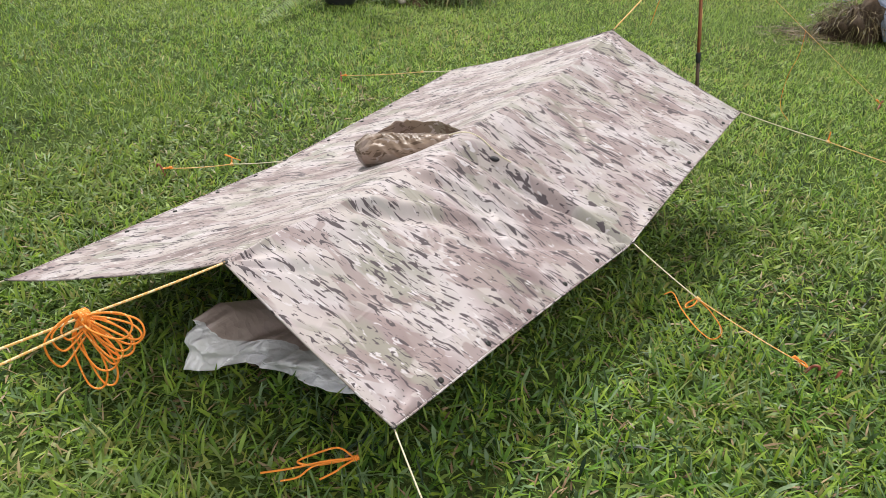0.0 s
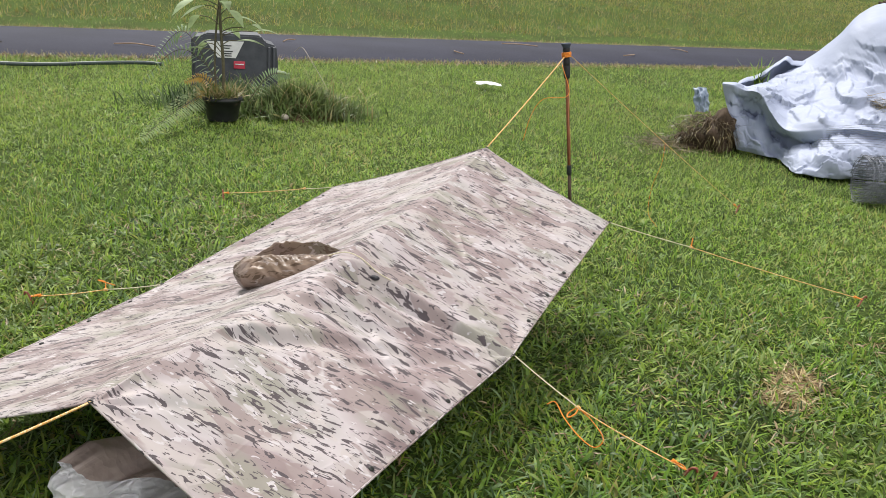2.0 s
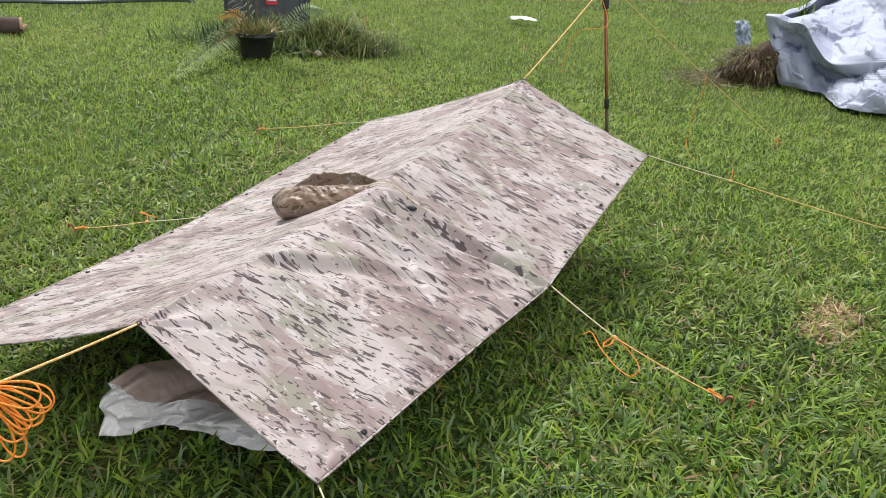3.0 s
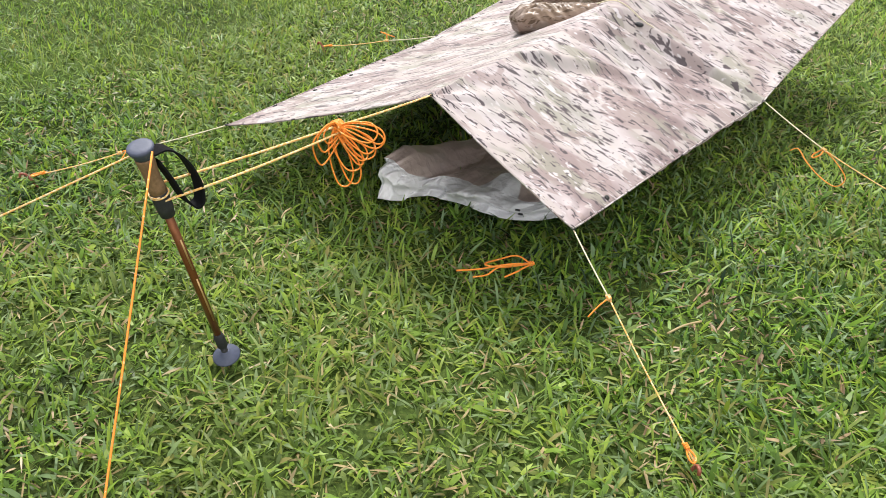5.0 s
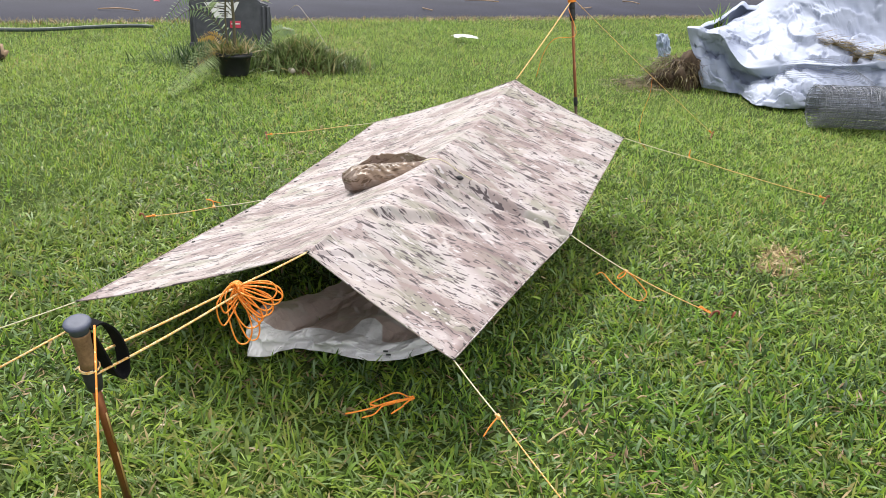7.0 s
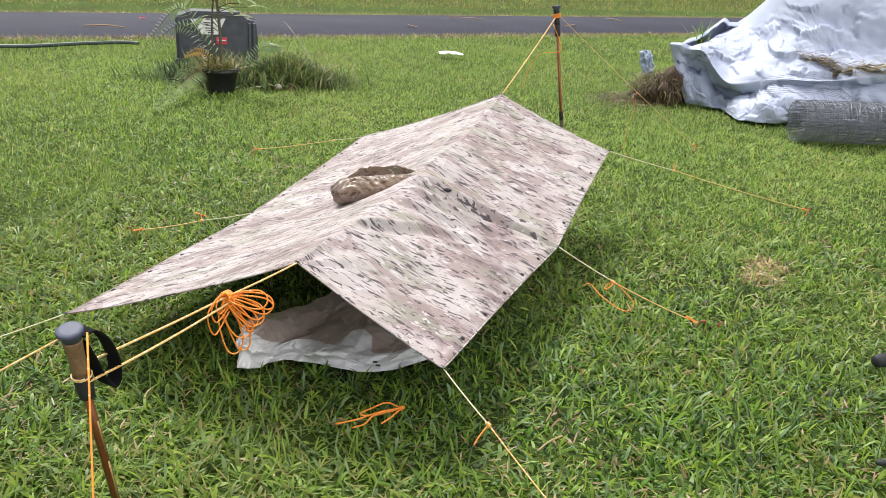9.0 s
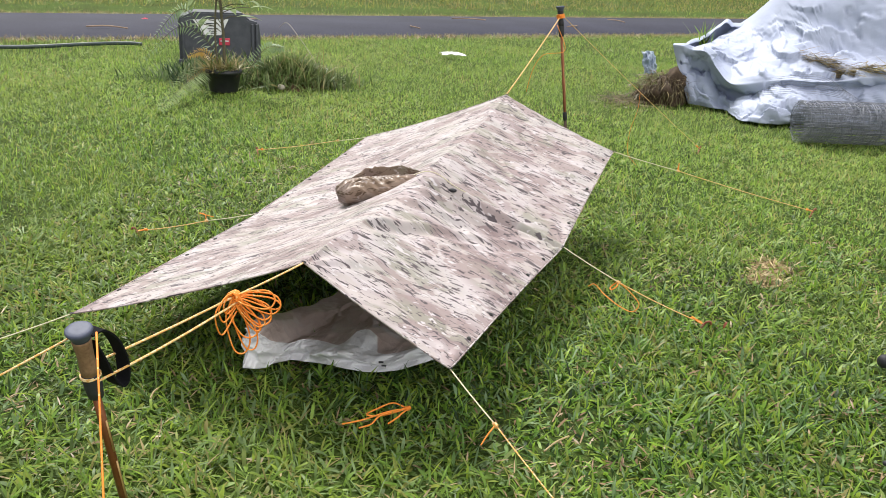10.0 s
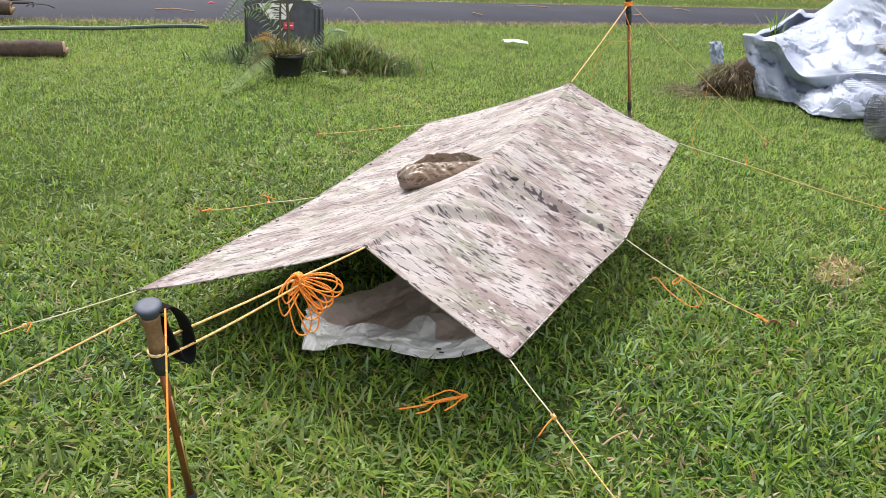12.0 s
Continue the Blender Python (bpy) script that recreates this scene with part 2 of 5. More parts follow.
SOIL, ASPHALT = soil_material(), asphalt_material()
SHAFT = simple("bronze_shaft", (0.13, 0.045, 0.015), (0.24, 0.085, 0.03), 0.32, 60, 0.55, 0.0004)
SHAFT_DARK = simple("dark_bronze_shaft", (0.035, 0.022, 0.012), (0.085, 0.05, 0.025), 0.4, 60, 0.4, 0.0004)
SHAFT_GOLD = simple("gold_print", (0.45, 0.27, 0.10), (0.60, 0.40, 0.18), 0.35, 60, 0.5, 0.0004)
RUBBER = simple("black_rubber", (0.010, 0.010, 0.012), (0.030, 0.030, 0.034), 0.7, 80)
CORK = simple("cork_grip", (0.12, 0.064, 0.030), (0.28, 0.165, 0.080), 0.85, 130, 0, 0.001)
CAPGREY = simple("blue_grey_plastic", (0.038, 0.047, 0.078), (0.075, 0.085, 0.130), 0.62, 40)
WEB = simple("black_webbing", (0.005, 0.005, 0.006), (0.012, 0.012, 0.014), 0.95, 220, 0, 0.001, 0.12)
STAKE = simple("red_brown_stake", (0.14, 0.035, 0.02), (0.32, 0.09, 0.05), 0.5, 90)
METAL = simple("grey_metal", (0.35, 0.35, 0.36), (0.6, 0.6, 0.6), 0.35, 60, 0.9)
SNAP = simple("dark_snap", (0.02, 0.02, 0.018), (0.05, 0.05, 0.045), 0.4, 90, 0.4)
BINPLASTIC = simple("dark_grey_plastic", (0.035, 0.039, 0.048), (0.085, 0.09, 0.105), 0.55, 14)
WHITE = simple("white_paper", (0.55, 0.55, 0.56), (0.82, 0.82, 0.80), 0.6, 12)
PRINT = simple("dark_print", (0.02, 0.02, 0.02), (0.05, 0.05, 0.05), 0.7, 30)
REDLAB = simple("red_sticker", (0.45, 0.03, 0.06), (0.60, 0.07, 0.11), 0.5, 20)
POT = simple("black_plastic_pot", (0.008, 0.009, 0.010), (0.025, 0.026, 0.028), 0.45, 18)
SOILPOT = simple("potting_soil", (0.03, 0.02, 0.012), (0.10, 0.065, 0.04), 0.95, 50, 0, 0.01)
EARTH = simple("dry_earth", (0.10, 0.06, 0.035), (0.26, 0.17, 0.10), 0.95, 22, 0, 0.02)
BARK = simple("log_bark", (0.028, 0.019, 0.014), (0.105, 0.070, 0.055), 0.9, 25, 0, 0.01)
CUTWOOD = simple("cut_wood", (0.22, 0.14, 0.09), (0.42, 0.30, 0.20), 0.85, 40, 0, 0.004)
STEM = simple("sapling_stem", (0.055, 0.050, 0.030), (0.14, 0.12, 0.07), 0.8, 60)
HOSE = simple("dark_hose", (0.018, 0.030, 0.028), (0.06, 0.085, 0.08), 0.5, 20)
HAY = blade_material("brown_hay", [(0.0, (0.13, 0.08, 0.045)), (0.5, (0.28, 0.18, 0.10)), (1.0, (0.46, 0.34, 0.20))], 0.15)
WIRE = simple("galvanised_wire", (0.11, 0.12, 0.145), (0.33, 0.34, 0.38), 0.45, 25, 0.5)
BAGFILM = simple("bluish_plastic_film", (0.22, 0.29, 0.40), (0.48, 0.54, 0.64), 0.3, 14, 0, 0.01)
STONE = simple("pale_fleck", (0.30, 0.25, 0.20), (0.52, 0.46, 0.40), 0.9, 60)


# ---- building helpers ----
def fold_set(seed, count, low, high):
    """Directions, spacings and phases of straight folds."""
    rng = random.Random(seed)
    out = []
    for k in range(count):
        d = Vector((rng.gauss(0, 1), rng.gauss(0, 1), rng.gauss(0, 1))).normalized()
        f = low * (high / low) ** (k / max(1, count - 1))
        out.append((d * f, rng.random(), 1.0 / f))
    return out


def crumpled(q, folds, warp):
    """Flat facets between straight creases: triangle waves along many directions, over a warped place."""
    w = q + warp * Vector((noise.noise(q * 0.9), noise.noise(q * 0.9 + Vector((7, 1, 3))), noise.noise(q * 0.9 + Vector((2, 9, 5)))))
    h = 0.0
    for i, (d, ph, amp) in enumerate(folds):
        t = w.dot(d) + ph
        tri = abs(2 * (t - math.floor(t)) - 1)
        h += amp * max(0.0, tri * 1.8 - 0.8) * (0.5 + noise.noise(q * 0.6 + Vector((i * 3.7, 0, 0)))) * 2
    return h


def facet_height(q, steep=0.8, round_off=0.35):
    """Stiff crumpled sheeting, in cells one unit wide: tilted flat facets that meet in straight, sharp creases."""
    best = -9.0
    for c in noise.voronoi(q, distance_metric="DISTANCE")[1]:
        d = q - c
        g = noise.noise_vector(c * 7.31)
        best = max(best, steep * 2.2 * g.dot(d) - round_off * d.length_squared)
    return best


def part(name, data, mat, parent=None, label="", smooth=True):
    """Links a bmesh, or vertices and faces, as one mesh object, under a thing if one is given."""
    me = bpy.data.meshes.new(name)
    if isinstance(data, tuple):
        me.from_pydata(data[0], [], data[1])
    else:
        data.to_mesh(me)
        data.free()
    me.materials.append(mat)
    if smooth:
        me.polygons.foreach_set("use_smooth", [True] * len(me.polygons))
    ob = new(name, me)
    ob.parent = parent
    if label:
        tagged(ob, label)
    return ob


def thing(name, at, label, category, group="", kind=""):
    ob = new(name)
    ob.empty_display_size = 0.05
    ob.location = at
    return tagged(ob, label, category, group, kind)


def smooth_line(points, steps=8):
    """Catmull-Rom through the points."""
    p = [Vector(q) for q in points]
    p = [2 * p[0] - p[1]] + p + [2 * p[-1] - p[-2]]
    out = []
    for i in range(1, len(p) - 2):
        a, b, c, d = p[i - 1:i + 3]
        for k in range(steps):
            t = k / steps
            out.append(0.5 * (2 * b + (c - a) * t + (2 * a - 5 * b + 4 * c - d) * t * t + (3 * b - a - 3 * c + d) * t ** 3))
    return out + [p[-2]]


def tube(points, radius, sides=7, close=True):
    """Vertices and faces of a tube; radius is a number or one for each point."""
    pts = [Vector(p) for p in points]
    rad = radius if isinstance(radius, (list, tuple)) else [radius] * len(pts)
    verts, faces, side = [], [], None
    for i, p in enumerate(pts):
        d = (pts[min(i + 1, len(pts) - 1)] - pts[max(i - 1, 0)])
        d = d.normalized() if d.length > 1e-9 else Vector((0, 0, 1))
        if side is None:
            side = d.cross(Vector((0.13, 0.31, 0.94))).normalized()
        side = (side - d * side.dot(d)).normalized()
        up = d.cross(side)
        for k in range(sides):
            a = 2 * math.pi * k / sides
            verts.append(p + (side * math.cos(a) + up * math.sin(a)) * rad[i])
    for i in range(len(pts) - 1):
        for k in range(sides):
            a, b = i * sides + k, i * sides + (k + 1) % sides
            faces.append((a, b, b + sides, a + sides))
    if close:
        faces += [tuple(range(sides))[::-1], tuple(range((len(pts) - 1) * sides, len(pts) * sides))]
    return verts, faces


def joined(*pieces):
    verts, faces = [], []
    for v, f in pieces:
        k = len(verts)
        verts += list(v)
        faces += [tuple(i + k for i in face) for face in f]
    return verts, faces


def lathe(profile, axis_from, axis_to, sides=20):
    """A turned shape; profile: rows of (metres along the axis, radius)."""
    a, d = Vector(axis_from), (Vector(axis_to) - Vector(axis_from)).normalized()
    return tube([a + d * s for s, _ in profile], [r for _, r in profile], sides)


def lump(centre, size, seed, rough=0.25, detail=2, turn=0.0):
    """An uneven rounded lump."""
    bm = bmesh.new()
    bmesh.ops.create_icosphere(bm, subdivisions=detail + 1, radius=1)
    for v in bm.verts:
        k = 1 + rough * noise.noise(v.co * 1.7 + Vector((seed, seed * 2.3, 0))) + 0.4 * rough * noise.noise(v.co * 5 + Vector((seed, 0, 3)))
        v.co = Vector((v.co.x * size[0], v.co.y * size[1], v.co.z * size[2])) * k
    bmesh.ops.rotate(bm, verts=bm.verts, cent=(0, 0, 0), matrix=Matrix.Rotation(turn, 3, "Z"))
    bmesh.ops.translate(bm, verts=bm.verts, vec=centre)
    return bm


def boxed(centre, size, turn=0.0, bevel=0.01, taper=1.0):
    bm = bmesh.new()
    bmesh.ops.create_cube(bm, size=1)
    for v in bm.verts:
        k = taper if v.co.z > 0 else 1.0
        v.co = Vector((v.co.x * size[0] * k, v.co.y * size[1] * k, v.co.z * size[2]))
    if bevel:
        bmesh.ops.bevel(bm, geom=list(bm.edges), offset=bevel, segments=2, affect="EDGES", profile=0.6)
    bmesh.ops.rotate(bm, verts=bm.verts, cent=(0, 0, 0), matrix=Matrix.Rotation(turn, 3, "Z"))
    bmesh.ops.translate(bm, verts=bm.verts, vec=centre)
    return bm


def blades(roots, lengths, widths, azimuth, lean, segments, rng, curl=0.6):
    """Many leaf blades as arrays: each a bent, tapering strip."""
    n = len(roots)
    d = np.stack([np.cos(azimuth), np.sin(azimuth), np.zeros(n)], 1)
    s = np.stack([-np.sin(azimuth), np.cos(azimuth), np.zeros(n)], 1)
    tilt = rng.normal(0, 0.35, n)
    s[:, 2] = tilt
    rows = []
    pos, ang = roots.copy(), lean.copy()
    bend = curl * rng.uniform(0.2, 1.3, n)
    for k in range(segments + 1):
        t = k / segments
        w = widths * (0.75 + 0.5 * t if t < 0.5 else 1.0) * (1.0 if k < segments else 0.12)
        rows += [pos - s * w[:, None] / 2, pos + s * w[:, None] / 2]
        step = lengths / segments
        pos = pos + d * (np.sin(ang) * step)[:, None] + np.array([0, 0, 1]) * (np.cos(ang) * step)[:, None]
        ang = ang + bend / segments
    per = 2 * (segments + 1)
    verts = np.stack(rows, 1).reshape(-1, 3)
    base = (np.arange(n) * per)[:, None, None]
    quad = np.array([[2 * k, 2 * k + 1, 2 * k + 3, 2 * k + 2] for k in range(segments)])[None]
    return verts, (base + quad).reshape(-1, 4)


def array_mesh(name, verts, quads, mat):
    me = bpy.data.meshes.new(name)
    me.vertices.add(len(verts))
    me.vertices.foreach_set("co", verts.astype(np.float32).ravel())
    me.loops.add(quads.size)
    me.loops.foreach_set("vertex_index", quads.astype(np.int32).ravel())
    me.polygons.add(len(quads))
    me.polygons.foreach_set("loop_start", np.arange(0, quads.size, 4, dtype=np.int32))
    me.polygons.foreach_set("use_smooth", np.ones(len(quads), bool))
    me.update(calc_edges=True)
    me.materials.append(mat)
    return new(name, me)


# ---- ground, bank and road ----
ROAD_DIR, ROAD_NOR = Vector((0.651, 0.759)), Vector((-0.759, 0.651))
ROAD_NEAR, ROAD_FAR = 8.62, 11.3


def ground_height(x, y):
    far = -0.759 * x + 0.651 * y - ROAD_FAR
    up = np.clip(far - 0.3, 0, 60)
    return -0.02 + 0.10 * up * np.clip(up / 4, 0, 1)


def build_ground():
    a = np.unique(np.concatenate([np.linspace(-8, 18, 53), np.linspace(-600, -8, 14), np.linspace(18, 700, 16)]))
    q = np.unique(np.concatenate([np.linspace(-60, -8, 6), np.linspace(-8, 14, 45), np.linspace(14, 40, 14), np.linspace(40, 700, 12)]))
    verts, faces = [], []
    for s in a:
        for k in q:
            x, y = ROAD_DIR.x * s + ROAD_NOR.x * k, ROAD_DIR.y * s + ROAD_NOR.y * k
            verts.append((x, y, float(ground_height(x, y))))
    w = len(q)
    for i in range(len(a) - 1):
        for j in range(w - 1):
            faces.append((i * w + j, i * w + j + 1, (i + 1) * w + j + 1, (i + 1) * w + j))
    faces = [f[::-1] for f in faces]
    tagged(part("ground", (verts, faces), SOIL), "green mown lawn turf over dark soil", "ground", kind="structure")
    verts, faces = [], []
    steps = 240
    for i in range(steps + 1):
        s = -40 + 110 * i / steps
        for k, z in ((ROAD_NEAR - 0.06, -0.04), (ROAD_NEAR + 0.025 * noise.noise((s * 2.1, 0, 0)) + 0.02 * noise.noise((s * 7, 3, 0)), 0.004),
                     (9.9, 0.03), (ROAD_FAR + 0.03 * noise.noise((s * 2.1, 5, 0)) + 0.02 * noise.noise((s * 7, 9, 0)), 0.004), (ROAD_FAR + 0.06, -0.04)):
            verts.append((ROAD_DIR.x * s + ROAD_NOR.x * k, ROAD_DIR.y * s + ROAD_NOR.y * k, z))
    for i in range(steps):
        for j in range(4):
            faces.append((i * 5 + j, (i + 1) * 5 + j, (i + 1) * 5 + j + 1, i * 5 + j + 1))
    tagged(part("road", (verts, faces), ASPHALT), "narrow dark grey asphalt lane between lawns", "road", kind="structure")


build_ground()

# ---- the poncho shelter ----
RIDGE_F, RIDGE_B = Vector((0.0, 0.0, 0.470)), Vector((0.0, 2.29, 0.607))
FRONT_R, MID_R, BACK_R = Vector((0.456, 0.0, 0.233)), Vector((0.556, 1.172, 0.224)), Vector((0.597, 2.226, 0.395))
FRONT_L, MID_L, BACK_L = Vector((-0.826, -0.020, 0.148)), Vector((-0.813, 1.125, 0.158)), Vector((-0.850, 2.437, 0.238))
V_MID = 0.512


def edge_point(a, m, b, v, slack):
    """A hem pulled straight between its tie-outs, with a slight curve between them."""
    if v < V_MID:
        t = v / V_MID
        p = a.lerp(m, t)
    else:
        t = (v - V_MID) / (1 - V_MID)
        p = m.lerp(b, t)
    return p + slack * 4 * t * (1 - t)


def ridge_point(v):
    p = RIDGE_F.lerp(RIDGE_B, v)
    s = math.sin(math.pi * v)
    p.z -= 0.058 * s ** 1.3 + 0.006 * math.sin(9 * v)
    p.x += 0.006 * math.sin(7 * v + 1) * s
    return p


# creases in the cloth, as (u, v) from and to, width and depth in metres
CREASES = ((0.10, 0.458, 0.97, 0.508, 0.012, 0.014), (0.12, 0.425, 0.95, 0.492, 0.015, 0.013), (0.04, 0.372, 0.66, 0.438, 0.016, 0.012), (0.03, 0.315, 0.55, 0.405, 0.014, 0.009),
           (0.25, 0.40, 0.85, 0.30, 0.010, 0.005), (0.45, 0.26, 0.75, 0.40, 0.010, 0.005), (0.20, 0.55, 0.90, 0.53, 0.010, 0.006), (0.30, 0.70, 0.62, 0.60, 0.010, 0.005), (0.15, 0.84, 0.60, 0.78, 0.010, 0.005),
           (-0.12, 0.40, -0.55, 0.33, 0.012, 0.005), (-0.35, 0.50, -0.92, 0.51, 0.012, 0.006), (-0.10, 0.62, -0.50, 0.70, 0.012, 0.005), (-0.2, 0.16, -0.7, 0.10, 0.012, 0.004))


def crease_lift(u, v, wide):
    """A sharp raised line with a hollow on its lower side, for each crease."""
    h = 0.0
    for u0, v0, u1, v1, w, deep in CREASES:
        ax, ay, bx, by = u0 * wide, v0 * 2.29, u1 * wide, v1 * 2.29
        if u0 * u < 0:
            continue
        dx, dy = bx - ax, by - ay
        size = math.hypot(dx, dy)
        s = ((u * wide - ax) * dx + (v * 2.29 - ay) * dy) / (size * size)
        if -0.1 < s < 1.1:
            d = ((u * wide - ax) * dy - (v * 2.29 - ay) * dx) / size + 0.018 * math.sin(5 * s + 9 * u0) * size
            fade = max(0.0, min(1.0, (s + 0.1) / 0.3, (1.1 - s) / 0.4))
            h += deep * fade * (math.exp(-abs(d) / w) - 1.1 * math.exp(-((d - 2.2 * w) / (1.6 * w)) ** 2))
    return h


def cloth_point(u, v):
    r = ridge_point(v)
    if u >= 0:
        e = edge_point(FRONT_R, MID_R, BACK_R, v, Vector((-0.004, 0, 0.0)))
    else:
        e = edge_point(FRONT_L, MID_L, BACK_L, v, Vector((0.012, 0, 0.006)))
    a = abs(u)
    p = r.lerp(e, a)
    p.z -= 0.012 * math.exp(-(a / 0.05) ** 2) * math.sin(math.pi * v)
    wide = 0.55 if u >= 0 else 0.88
    # slack between ridge and hem
    p.z -= (0.018 if u >= 0 else 0.035) * 4 * a * (1 - a) * (0.4 + 0.6 * math.sin(math.pi * v))
    lift = 0.0
    if u >= 0:
        # the pull from the hood seam to the middle tie-out
        line = 0.448 + (V_MID - 0.448) * a
        d = (v - line) * 2.29
        w = 0.032 + 0.065 * (1 - a)
        taper = (1 - a) ** 0.28 * min(1.0, a / 0.12)
        lift += taper * (0.024 * math.exp(-abs(d / (0.26 * w)) ** 1.4) - 0.040 * math.exp(-abs((d + 0.72 * w) / (0.36 * w)) ** 1.5) + 0.012 * math.exp(-abs((d + 1.35 * w) / (0.20 * w)) ** 1.4))
        lift += taper * 0.016 * math.exp(-((d + 2.0 * w) / (0.9 * w)) ** 2) - taper * 0.008 * math.exp(-((d - 1.4 * w) / w) ** 2)
        # belly of the front panel, and a crease from the ridge down to the pull
        lift += 0.014 * math.sin(math.pi * a) * math.exp(-((v - 0.22) / 0.14) ** 2)
        d2 = (v - (0.20 + 0.29 * a)) * 2.29
        lift += 0.016 * math.exp(-(d2 / 0.028) ** 2) * (1 - a) * min(1, a / 0.06) - 0.022 * math.exp(-((d2 + 0.05) / 0.05) ** 2) * (1 - a) * min(1, a / 0.06)
    # tension wrinkles that fan out from the corners and tie-outs
    for cu, cv, amp in ((1, 0, 0.004), (1, 1, 0.004), (1, V_MID, 0.005), (-1, 0, 0.004), (-1, V_MID, 0.005), (-1, 1, 0.004), (0, 0, 0.005), (0, 1, 0.005)):
        dx, dy = (u - cu) * wide, (v - cv) * 2.29
        rr = math.hypot(dx, dy)
        if rr < 0.9:
            th = math.atan2(dy, dx)
            lift += amp * math.sin(13 * th + 3 * cu + 5 * cv + 1.5 * noise.noise((th * 2, rr * 3, cu))) * math.exp(-rr / 0.28) * min(1, rr / 0.05)
    q = Vector((u * wide * 2.0, v * 5.0, 0.7))
    inner = min(1, 6 * (1 - a)) * min(1, 12 * v, 12 * (1 - v))
    lift += inner * (0.016 * noise.noise(q * 0.9) + 0.008 * noise.noise(q * 2.3 + Vector((4, 0, 0))))
    lift += inner * 0.010 * (0.5 - abs(noise.noise(Vector((u * wide * 5, v * 16, 3.3)))))
    lift += inner * 0.012 * (0.5 - abs(noise.noise(Vector((u * wide * 1.6 + v * 2, v * 7 - u * 1.2, 8.3)))))
    p.z += lift + inner * crease_lift(u, v, wide)
    return p


def build_poncho():
    shelter = thing("poncho_shelter", (0, 0, 0), "tan and brown camouflage poncho pitched low as a ridge shelter", "shelter")
    nu, nv = 170, 300
    us = [math.copysign(abs(t) ** 1.12, t) for t in np.linspace(-1, 1, nu + 1)]
    verts, faces, uv = [], [], []
    for u in us:
        for j in range(nv + 1):
            v = j / nv
            verts.append(cloth_point(u, v))
            cu, cv = u * (0.55 if u > 0 else 0.88), v * 2.29
            uv.append((0.963 * cu + 0.270 * cv, -0.270 * cu + 0.963 * cv))
    for i in range(nu):
        for j in range(nv):
            faces.append((i * (nv + 1) + j, (i + 1) * (nv + 1) + j, (i + 1) * (nv + 1) + j + 1, i * (nv + 1) + j + 1))
    canopy = part("canopy", (verts, faces), CAMO, shelter, "camouflage printed cloth with creases")
    lay = canopy.data.uv_layers.new(name="cloth")
    for lp in canopy.data.loops:
        lay.data[lp.index].uv = uv[lp.vertex_index]
    sol = canopy.modifiers.new("thick", "SOLIDIFY")
    sol.thickness, sol.offset = 0.0016, -1
    # hems: a doubled edge on the four sides
    for name, line in (("hem", [cloth_point(1, k / 80) for k in range(81)]), ("hem", [cloth_point(-1, k / 80) for k in range(81)]),
                       ("hem", [cloth_point(u, 0) for u in us]), ("hem", [cloth_point(u, 1) for u in us])):
        h = part(name, tube(line, 0.0028, 6), CAMO, shelter)
        lay = h.data.uv_layers.new(name="cloth")
        for lp in h.data.loops:
            c = h.data.vertices[lp.vertex_index].co
            lay.data[lp.index].uv = (c.x * 1.1, c.y)
    # press studs along both long hems
    for side in (1, -1):
        for y in (0.19, 0.385, 0.58, 0.775, 0.97, 1.37, 1.565, 1.755, 1.95, 2.14):
            v, u = y / 2.29, side * 0.965
            p = cloth_point(u, v)
            nrm = (cloth_point(u, v + 0.01) - p).cross(cloth_point(u - 0.02, v) - p).normalized()
            nrm = nrm if nrm.z > 0 else -nrm
            part("snap", lathe([(-0.003, 0.0066), (0.001, 0.0076), (0.0035, 0.0066), (0.0045, 0.003), (0.0046, 0.0004)], p, p + nrm, 12), SNAP, shelter)
    for p in (FRONT_R, MID_R, BACK_R, FRONT_L, MID_L, BACK_L, RIDGE_F, RIDGE_B):
        ring = [p + Vector((0.0052 * math.cos(a), 0.0052 * math.sin(a), 0.002)) for a in np.linspace(0, 2 * math.pi, 15)]
        part("grommet", tube(ring, 0.0018, 6), SNAP, shelter)
    # the neck drawcord toggle beside the hood
    part("toggle", lump(cloth_point(0.22, 0.456) + Vector((0, 0, 0.008)), (0.016, 0.010, 0.008), 4.0, 0.1, 2), RUBBER, shelter, "black cord toggle")
    build_hood(shelter)
    return shelter


HOOD_AT, HOOD_TURN = Vector((-0.176, 1.030, 0.396)), radians(19)


